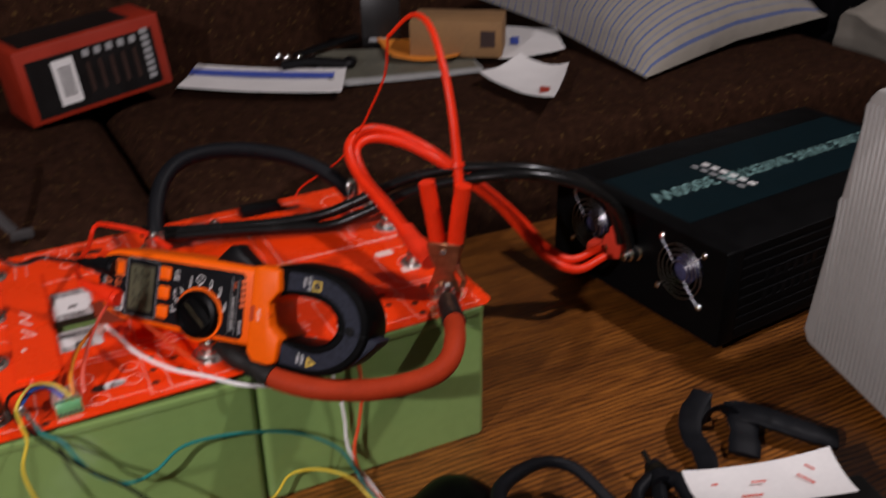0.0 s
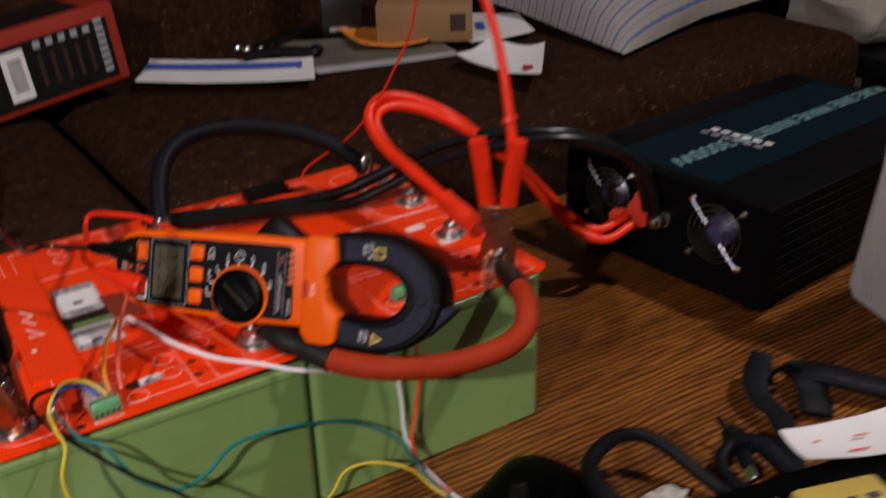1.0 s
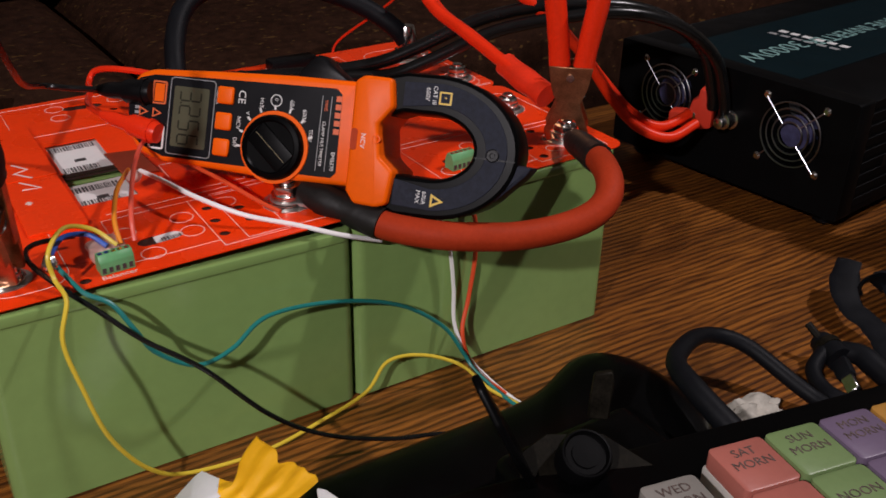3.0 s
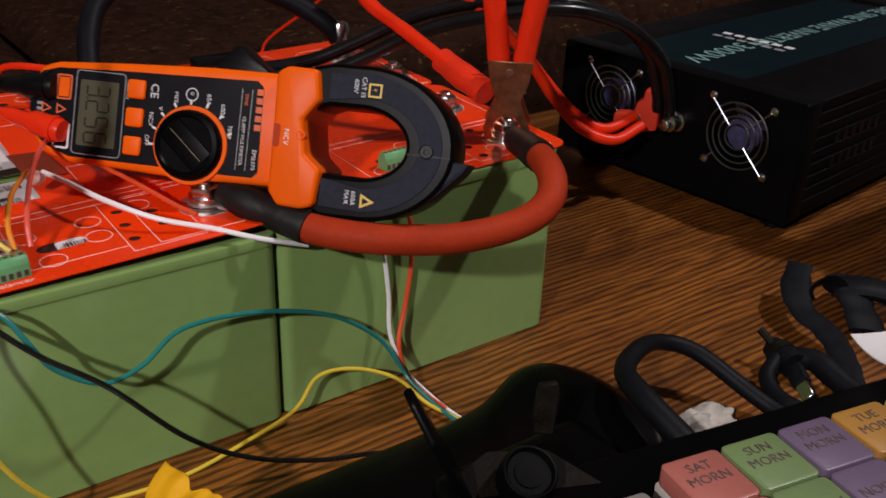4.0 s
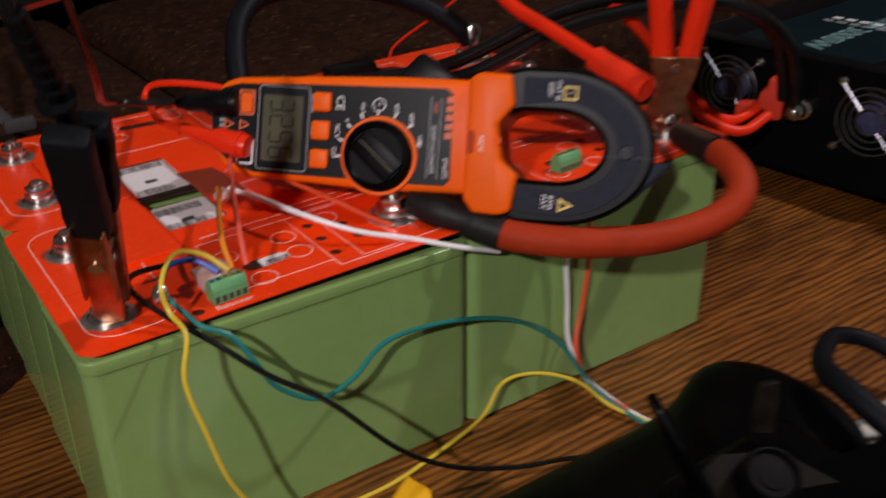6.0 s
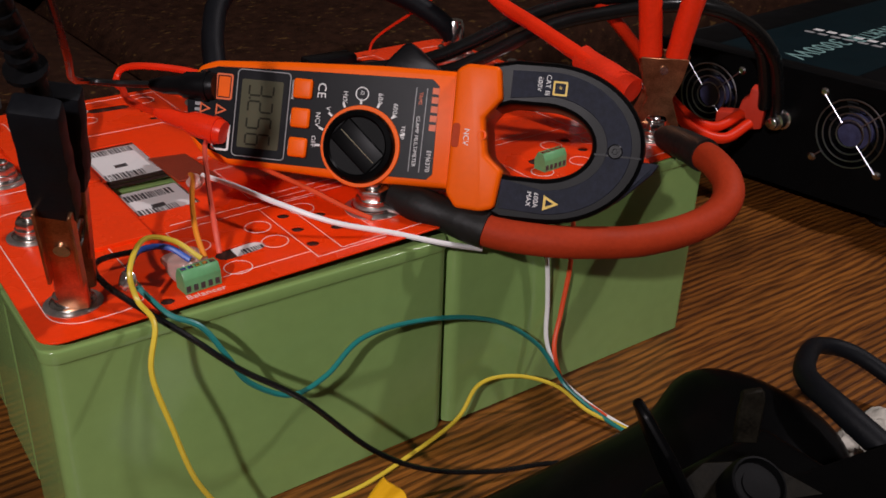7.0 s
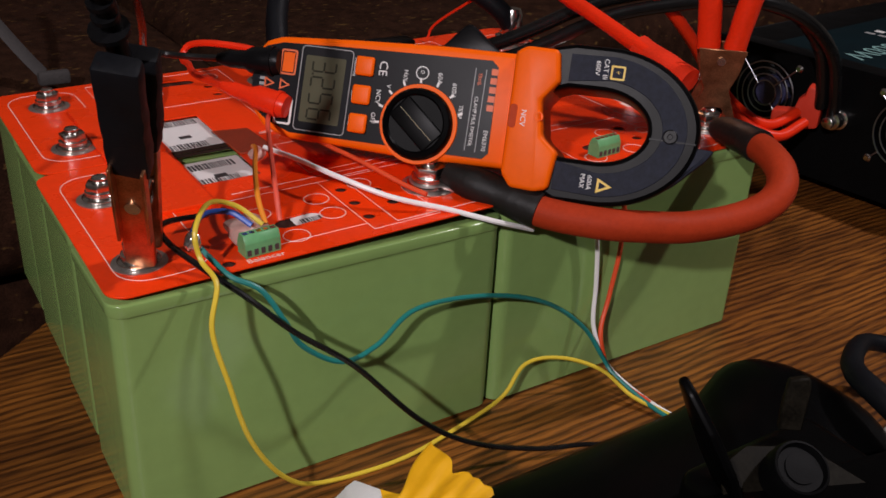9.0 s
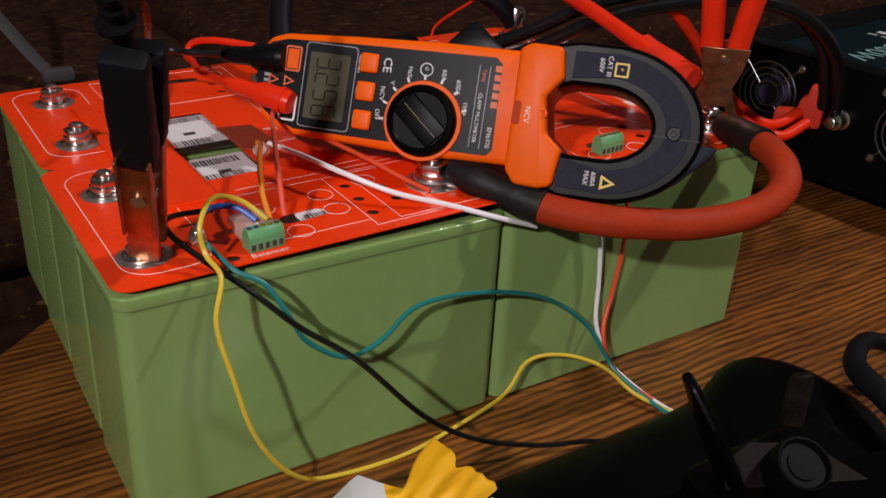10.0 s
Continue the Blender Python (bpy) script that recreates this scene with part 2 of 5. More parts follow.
GREYRIBBON = mat("grey_webbing", (0.036, 0.031, 0.030), 0.8, vary=0.15, scale=90, bump=0.0004, bscale=900)
REDINK = mat("red_ink", (0.65, 0.08, 0.05), 0.6, vary=0.05)
DEEP = mat("deep_black_plastic", (0.0016, 0.0016, 0.0017), 0.34, vary=0.2, scale=40, spec=0.07)
INK = mat("black_ink", (0.05, 0.045, 0.045), 0.6, vary=0.1)
FADED = mat("worn_lid_print", (0.095, 0.065, 0.055), 0.6, vary=0.5, scale=500)

# ---------------------------------------------------------------- mesh helpers
PLACE = {}


def thing(name, label, category, at=(0, 0, 0), group="", kind=""):
    ob = new(name)
    ob.location = at
    ob.empty_display_size = 0.02
    PLACE[ob] = Matrix.Translation(at)
    return tagged(ob, label, category, group, kind)


def part(name, bm, material, parent=None, label="", tf=None, smooth=True):
    """Link a bmesh as one mesh object, under a thing or a part where one is given."""
    if tf is not None:
        bm.transform(tf)
    me = bpy.data.meshes.new(name)
    bm.normal_update()
    bm.to_mesh(me)
    bm.free()
    me.materials.append(material)
    if smooth:
        me.set_sharp_from_angle(angle=radians(38))
        for p in me.polygons:
            p.use_smooth = True
    ob = new(name, me)
    PLACE[ob] = Matrix()
    if parent is not None:
        ob.parent = parent
        ob.matrix_parent_inverse = PLACE[parent].inverted()
    if label:
        tagged(ob, label)
    return ob


def box(lo, hi, bev=0.0, seg=2, bm=None):
    bm2 = bmesh.new()
    bmesh.ops.create_cube(bm2, size=1)
    s = [h - l for l, h in zip(lo, hi)]
    bmesh.ops.scale(bm2, vec=s, verts=bm2.verts)
    bmesh.ops.translate(bm2, vec=[(h + l) / 2 for l, h in zip(lo, hi)], verts=bm2.verts)
    if bev:
        bmesh.ops.bevel(bm2, geom=bm2.edges[:], offset=min(bev, min(s) * 0.49), segments=seg, profile=0.5, affect="EDGES")
    return merge(bm, bm2)


def merge(bm, other):
    if bm is None:
        return other
    me = bpy.data.meshes.new("tmp")
    other.to_mesh(me)
    other.free()
    bm.from_mesh(me)
    bpy.data.meshes.remove(me)
    return bm


def prism(outline, z0, z1, bev=0.0, seg=2, bm=None):
    """A plate from an outline in the xy plane."""
    b = bmesh.new()
    vs = [b.verts.new((x, y, z0)) for x, y in outline]
    f = b.faces.new(vs)
    r = bmesh.ops.extrude_face_region(b, geom=[f])
    up = [e for e in r["geom"] if isinstance(e, bmesh.types.BMVert)]
    bmesh.ops.translate(b, vec=(0, 0, z1 - z0), verts=up)
    bmesh.ops.recalc_face_normals(b, faces=b.faces)
    if bev:
        bmesh.ops.bevel(b, geom=b.edges[:], offset=bev, segments=seg, profile=0.5, affect="EDGES", clamp_overlap=True)
    return merge(bm, b)


def arc(cx, cy, r, a0, a1, n=8, ry=None):
    ry = r if ry is None else ry
    return [(cx + r * math.cos(radians(a0 + (a1 - a0) * i / n)), cy + ry * math.sin(radians(a0 + (a1 - a0) * i / n)))
            for i in range(n + 1)]


def rrect(x0, y0, x1, y1, r, n=5):
    return (arc(x1 - r, y1 - r, r, 0, 90, n) + arc(x0 + r, y1 - r, r, 90, 180, n)
            + arc(x0 + r, y0 + r, r, 180, 270, n) + arc(x1 - r, y0 + r, r, 270, 360, n))


def plate(outlines, z0, z1, bev=0.0):
    """A flat plate with holes: first outline outside, the rest cut through it."""
    cu = bpy.data.curves.new("plate", "CURVE")
    cu.dimensions, cu.fill_mode = "2D", "BOTH"
    cu.extrude, cu.bevel_depth, cu.bevel_resolution = (z1 - z0) / 2 - bev, bev, 1
    for o in outlines:
        sp = cu.splines.new("POLY")
        sp.points.add(len(o) - 1)
        for p, (x, y) in zip(sp.points, o):
            p.co = (x, y, 0, 1)
        sp.use_cyclic_u = True
    ob = bpy.data.objects.new("plate", cu)
    me = bpy.data.meshes.new_from_object(ob)
    bm = bmesh.new()
    bm.from_mesh(me)
    bpy.data.objects.remove(ob)
    bpy.data.curves.remove(cu)
    bpy.data.meshes.remove(me)
    bmesh.ops.translate(bm, vec=(0, 0, (z0 + z1) / 2), verts=bm.verts)
    return bm


def words(text, size, depth=0.0001, align="CENTER", wide=1.0, shear=0.0):
    """Lettering in the xy plane, reading along +x, centred on the origin."""
    cu = bpy.data.curves.new("words", "FONT")
    cu.body, cu.size, cu.extrude, cu.align_x, cu.align_y = text, size, depth, align, "CENTER"
    cu.resolution_u, cu.shear = 2, shear
    ob = bpy.data.objects.new("words", cu)
    me = bpy.data.meshes.new_from_object(ob)
    bm = bmesh.new()
    bm.from_mesh(me)
    bpy.data.objects.remove(ob)
    bpy.data.curves.remove(cu)
    bpy.data.meshes.remove(me)
    bmesh.ops.scale(bm, vec=(wide, 1, 1), verts=bm.verts)
    return bm


def spline(pts, per=8):
    """Catmull-Rom points through pts."""
    v = [Vector(p) for p in pts]
    v = [v[0] * 2 - v[1]] + v + [v[-1] * 2 - v[-2]]
    out = []
    for i in range(1, len(v) - 2):
        a, b, c, d = v[i - 1:i + 3]
        for k in range(per):
            t = k / per
            out.append(0.5 * ((2 * b) + (c - a) * t + (2 * a - 5 * b + 4 * c - d) * t * t + (3 * b - a - 3 * c + d) * t ** 3))
    out.append(v[-2])
    return out


def tube(pts, r, sides=10, per=8, bm=None, flat=1.0, smooth=True, wobble=0.0, taper=None):
    """A round or flattened cord swept along pts."""
    path = spline(pts, per) if smooth else [Vector(p) for p in pts]
    b = bmesh.new()
    rings, up = [], Vector((0.12, 0.05, 1)).normalized()
    for i, p in enumerate(path):
        t = (path[min(i + 1, len(path) - 1)] - path[max(i - 1, 0)]).normalized()
        up = (up - t * up.dot(t))
        up = up.normalized() if up.length > 1e-6 else t.orthogonal().normalized()
        side = t.cross(up)
        rr = r * (1 + wobble * noise.noise(p * 90))
        if taper:
            rr *= taper(i / (len(path) - 1))
        rings.append([b.verts.new(p + (side * math.cos(a) + up * math.sin(a) * flat) * rr)
                      for a in [2 * math.pi * k / sides for k in range(sides)]])
    for a, c in zip(rings, rings[1:]):
        for k in range(sides):
            b.faces.new((a[k], a[(k + 1) % sides], c[(k + 1) % sides], c[k]))
    b.faces.new(rings[0][::-1])
    b.faces.new(rings[-1])
    bmesh.ops.recalc_face_normals(b, faces=b.faces)
    return merge(bm, b)


def lathe(profile, sides=24, bm=None):
    """Turned about z from (radius, height) pairs."""
    b = bmesh.new()
    rings = [[b.verts.new((max(r, 1e-5) * math.cos(2 * math.pi * k / sides), max(r, 1e-5) * math.sin(2 * math.pi * k / sides), z))
              for k in range(sides)] for r, z in profile]
    for a, c in zip(rings, rings[1:]):
        for k in range(sides):
            b.faces.new((a[k], a[(k + 1) % sides], c[(k + 1) % sides], c[k]))
    b.faces.new(rings[0][::-1])
    b.faces.new(rings[-1])
    bmesh.ops.recalc_face_normals(b, faces=b.faces)
    return merge(bm, b)


def frame_of(origin, x, y):
    """The pose of a local frame with the given x axis and y axis (made square to it)."""
    x = Vector(x).normalized()
    z = x.cross(Vector(y)).normalized()
    y = z.cross(x)
    return Matrix.Translation(origin) @ Matrix((x, y, z)).transposed().to_4x4()


# ---------------------------------------------------------------- room
def room():
    floor = part("floor", box((-2.2, -2.4, -0.50), (3.0, 2.2, -0.43)), CARPET, smooth=False)
    tagged(floor, "dark brown carpet floor", "floor", kind="structure")
    for name, lo, hi in (("wall_north", (-2.2, 1.75, -0.43), (3.0, 1.85, 2.05)), ("wall_south", (-2.2, -2.4, -0.43), (3.0, -2.3, 2.05)),
                         ("wall_west", (-2.3, -2.4, -0.43), (-2.2, 1.85, 2.05)), ("wall_east", (2.2, -2.3, -0.43), (2.3, 1.75, 2.05))):
        tagged(part(name, box(lo, hi), WALLP, smooth=False), "plain off-white painted room wall", "wall", kind="structure")
    tagged(part("ceiling", box((-2.3, -2.4, 2.05), (3.0, 1.85, 2.12)), CEIL, smooth=False), "plain white ceiling", "ceiling", kind="structure")


room()


# ---------------------------------------------------------------- coffee table
def coffee_table():
    t = thing("coffee_table", "dark-stained oak coffee table with clipped corners", "table", (0.1, -0.15, -0.43))
    outline = [(-0.36, 0.01), (-0.04, 0.292), (0.02, 0.305), (0.95, 0.305), (1.0, 0.27), (1.0, -0.62), (0.92, -0.70), (-0.30, -0.70), (-0.37, -0.62)]
    part("tabletop", prism(outline, -0.028, 0.0, 0.004, 3), OAK, t)
    for x, y in ((-0.25, -0.58), (0.88, -0.58), (0.88, 0.2), (-0.05, 0.18)):
        part("leg", box((x - 0.03, y - 0.03, -0.43), (x + 0.03, y + 0.03, -0.028), 0.004), OAK, t)
    part("apron", box((-0.2, -0.6, -0.10), (0.9, -0.57, -0.028), 0.002), OAK, t)


coffee_table()


# ---------------------------------------------------------------- battery pack
CELL_D, CELL_H, CELL_W = 0.0606, 0.1003, 0.1668


def battery_cell(tall):
    """One prismatic cell with rounded corners and a raised rim; the tall ones rise a little towards the far end."""
    c = thing("battery_cell", "glossy green plastic prismatic battery cell with rounded rim", "battery", (0, 0, 0), "cells of the battery pack")
    case = prism(rrect(0, 0.0006, CELL_W, CELL_D - 0.0006, 0.0062, 7), 0.0, CELL_H - 0.004, 0.0012, 1)
    rim = prism(rrect(-0.0006, 0.0, CELL_W + 0.0006, CELL_D, 0.0068, 7), CELL_H - 0.0055, CELL_H, 0.0024, 3)
    if tall:
        for v in case.verts[:] + rim.verts[:]:
            v.co.z *= (0.1057 + 0.0236 * v.co.x) / CELL_H
    part("case", case, GREEN, c)
    part("rim", rim, GREEN, c)
    return c


for col in range(2):
    first = battery_cell(col)
    for row in range(4):
        left = 0.0005 if col else -0.1705 + 0.0014 * row
        m = pose(left, row * 0.0612, 0.0)
        c = copy_thing(first, m) if row else first
        c.matrix_basis = m
        c.scale = (1 if col else -left / CELL_W - 0.002, 1, 1)

# ---------------------------------------------------------------- circuit board over the cells
SEAM = 0.1262  # where the two boards meet
ZB = 0.1032  # top of the board at the low end
RISE = pose(-0.166, 0, CELL_H, 0, -1.35, 0) @ pose(0.166, 0, -CELL_H)  # the board climbs a little towards the taller cells


def board_z(x):
    return ZB + (x + 0.166) * 0.0236


def place(x, y, a=0, up=0.0):
    return RISE @ pose(x, y, ZB + up, 0, 0, a)



def slot(cx, cy, w, h, a=0):
    o = arc(cx + w / 2 - h / 2, cy, h / 2, -90, 90, 6) + arc(cx - w / 2 + h / 2, cy, h / 2, 90, 270, 6)
    c, s = math.cos(radians(a)), math.sin(radians(a))
    return [(cx + (x - cx) * c - (y - cy) * s, cy + (x - cx) * s + (y - cy) * c) for x, y in o]


HOLES = [(-0.056, 0.048), (-0.057, 0.033), (-0.058, 0.018), (-0.042, 0.026), (-0.042, 0.041), (-0.124, 0.007), (0.108, 0.048), (0.107, 0.033),
         (0.124, 0.026), (0.14, 0.032), (0.124, 0.012), (0.14, 0.046), (-0.056, 0.20), (-0.056, 0.215), (0.06, 0.19), (0.06, 0.21)]


def circuit_board():
    b = thing("circuit_board", "red-orange busbar circuit board bolted across green cells", "circuit board", (0, 0.12, CELL_H))
    # the label window is a notch that crosses the seam of the two boards
    o = rrect(-0.170, 0.001, 0.174, SEAM - 0.0006, 0.008)
    notch = [(-0.0795, SEAM - 0.0006), (-0.0795, 0.082), (-0.1075, 0.082), (-0.1075, SEAM - 0.0006)]
    front = [o[:6] + notch + o[6:], slot(-0.085, 0.029, 0.022, 0.009, 5)[::-1], slot(0.083, 0.034, 0.022, 0.009, 5)[::-1]]
    o = rrect(-0.1675, SEAM + 0.0006, 0.174, 0.250, 0.008)
    notch = [(-0.1065, SEAM + 0.0006), (-0.1065, 0.172), (-0.0785, 0.172), (-0.0785, SEAM + 0.0006)]
    back = [o[:18] + notch + o[18:], slot(-0.072, 0.229, 0.024, 0.009, -5)[::-1], slot(0.095, 0.229, 0.024, 0.009, -5)[::-1]]
    for x, y in HOLES:
        (front if y < SEAM else back).append(arc(x, y, 0.0028, 360, 30, 11))
    part("front_board", plate(front, ZB - 0.0008, ZB, 0.0001), PCB, b, tf=RISE, smooth=False)
    part("back_board", plate(back, ZB - 0.0008, ZB, 0.0001), PCB, b, tf=RISE, smooth=False)
    # dark spacer sheets stand in for the shade seen through holes and slots
    part("spacer", plate([rrect(-0.164, 0.006, 0.168, SEAM - 0.002, 0.006), rrect(-0.111, 0.076, -0.074, SEAM - 0.003, 0.002, 3)[::-1]], CELL_H + 0.0003, ZB - 0.0012), PCBEDGE, b, "dark spacer under the board, standing in for shade in its holes", RISE, False)
    part("spacer", plate([rrect(-0.160, SEAM + 0.002, 0.168, 0.243, 0.006), rrect(-0.110, SEAM + 0.003, -0.074, 0.176, 0.002, 3)[::-1]], CELL_H + 0.0003, ZB - 0.0012), PCBEDGE, b, tf=RISE, smooth=False)
    # silkscreen: pad outlines, cell outlines and circles
    lines = []
    for x0, x1, y0, y1 in ((-0.163, -0.128, 0.009, 0.116), (-0.161, -0.126, 0.138, 0.243), (0.125, 0.168, 0.055, 0.112), (0.125, 0.168, 0.132, 0.234)):
        lines.append(rrect(x0, y0, x1, y1, 0.012) + [(x1, y1 - 0.012)])
    for x0, y0, x1, y1 in ((-0.104, 0.012, -0.062, 0.060), (-0.062, 0.006, -0.030, 0.060), (0.06, 0.01, 0.118, 0.062), (-0.05, 0.13, 0.05, 0.2), (0.06, 0.13, 0.118, 0.21)):
        lines.append([(x0, y0), (x1, y0), (x1, y1), (x0, y1), (x0, y0)])
    lines += [ [(-0.02, 0.03), (0.05, 0.035)], [(-0.1, 0.066), (0.1, 0.068)]]
    for cx, cy in ((-0.07, 0.028), (-0.07, 0.044), (-0.092, 0.016), (-0.098, 0.042), (-0.046, 0.05), (0.095, 0.022), (0.07, 0.022), (0.097, 0.046),
                   (-0.05, 0.232), (-0.088, 0.232), (-0.088, 0.215), (0.03, 0.215)):
        lines.append(arc(cx, cy, 0.0055, 0, 360, 20))
    for k in range(9):
        y = 0.012 + k * 0.0055
        lines.append([(0.012, y), (0.048, y)] if k % 2 else [(0.016, y), (0.040, y)])
    for x0, y0, x1, y1 in ((-0.05, 0.008, 0.0, 0.062), (0.0, 0.072, 0.06, 0.112), (-0.06, 0.072, -0.01, 0.112), (0.118, 0.006, 0.165, 0.05), (-0.118, 0.19, -0.04, 0.244), (0.0, 0.205, 0.11, 0.238), (-0.060, 0.130, 0.17, 0.1315)):
        lines.append([(x0, y0), (x1, y0), (x1, y1), (x0, y1), (x0, y0)])
    for cx, cy, r in ((0.135, 0.018, 0.004), (0.15, 0.026, 0.013), (-0.019, 0.033, 0.013), (0.118, 0.04, 0.004), (0.15, 0.085, 0.012), (0.157, 0.151, 0.012)):
        lines.append(arc(cx, cy, r, 0, 360, 24))
    for ln in lines:
        part("printed_line", tube([(x, y, ZB + 0.00005) for x, y in ln], 0.00022, 4, smooth=False, flat=0.6), SILK, b, tf=RISE, smooth=False)
    for txt, x, y, a, s in (("Balancer", -0.110, 0.0045, 0, 0.0045), ("+", -0.118, 0.205, 0, 0.008)):
        part("printed_words", words(txt, s, 0.00005), SILK, b, tf=RISE @ Matrix.Translation((x, y, ZB + 0.0001)) @ pose(0, 0, 0, 0, 0, a), smooth=False)
    strip = part("raised_strip", plate([rrect(-0.1365, 0.060, -0.1095, SEAM - 0.001, 0.001, 2)], ZB - 0.0002, ZB + 0.0016, 0.0002), PCB, b, "glossy raised red strip", RISE, False)
    part("raised_strip", plate([rrect(-0.1365, SEAM + 0.001, -0.1090, 0.206, 0.001, 2)], ZB - 0.0002, ZB + 0.0016, 0.0002), PCB, b, "glossy raised red strip", RISE, False)
    for pts in (((-0.1275, 0.150), (-0.1215, 0.140), (-0.1285, 0.137), (-0.1215, 0.127)), ((-0.1285, 0.124), (-0.1200, 0.112), (-0.1290, 0.1135)), ((-0.1310, 0.0955), (-0.1275, 0.0955)), ((-0.1292, 0.0975), (-0.1292, 0.0935))):
        part("printed_stroke", tube([(x, y, ZB + 0.0017) for x, y in pts], 0.0009, 4, smooth=False, flat=0.15), SILK, strip, tf=RISE, smooth=False)
    for x, y in ((0.143, 0.075), (0.135, 0.107)):
        part("printed_mark", plate([rrect(x - 0.007, y - 0.004, x + 0.007, y + 0.004, 0.001, 2)], ZB, ZB + 0.0002), SILK, b, tf=RISE, smooth=False)


circuit_board()


def hex_bolt():
    """Flanged hex bolt over washers on a tinned pad."""
    b = thing("hex_bolt", "shiny zinc hex bolt with washers on a tinned pad", "bolt", (0, 0, 0), "terminal bolts on the board")
    part("pad", lathe([(0.0105, 0.0), (0.0105, 0.0003)], 28), TIN, b)
    part("washer", lathe([(0.0078, 0.0003), (0.0082, 0.0008), (0.0082, 0.0014), (0.0076, 0.0018)], 24), STEEL, b)
    part("spring_washer", lathe([(0.0064, 0.0019), (0.0066, 0.0023), (0.0066, 0.0033), (0.0062, 0.0037)], 20), STEEL, b)
    bm = prism([(0.0062 * math.cos(k * math.pi / 3), 0.0062 * math.sin(k * math.pi / 3)) for k in range(6)], 0.0039, 0.0080, 0.0006, 2)
    part("head", lathe([(0.0066, 0.0037), (0.0066, 0.0043), (0.006, 0.0045)], 20, bm), STEEL, b)
    part("stud", lathe([(0.0031, 0.008), (0.0034, 0.0085), (0.0034, 0.0098), (0.0028, 0.0104), (0.0012, 0.0106)], 14), STEEL, b)
    return b


bolt = hex_bolt()
bolt.matrix_basis = place(-0.1425, 0.2195, 12, 0.0001)
for x, y, a, s in ((-0.1455, 0.1535, 40, 1), (-0.1495, 0.0885, 5, 1), (-0.1525, 0.0245, 22, 1), (-0.019, 0.033, 15, 1.25), (0.150, 0.026, 33, 1.1), (0.150, 0.083, 10, 1),
                   (0.157, 0.151, 50, 1), (0.148, 0.208, 20, 1), (-0.022, 0.21, 8, 1.1), (0.030, 0.218, 8, 0.8), (0.160, 0.205, 8, 0.9)):
    copy_thing(bolt, place(x, y, a, 0.0001)).scale = (s, s, s)


# ---------------------------------------------------------------- clamp meter
MM = frame_of((-0.047, 0.063, 0.127), (0.667, -0.745, -0.002), (0.2874, 0.2547, 0.9241)) @ Matrix.Scale(0.001, 4)


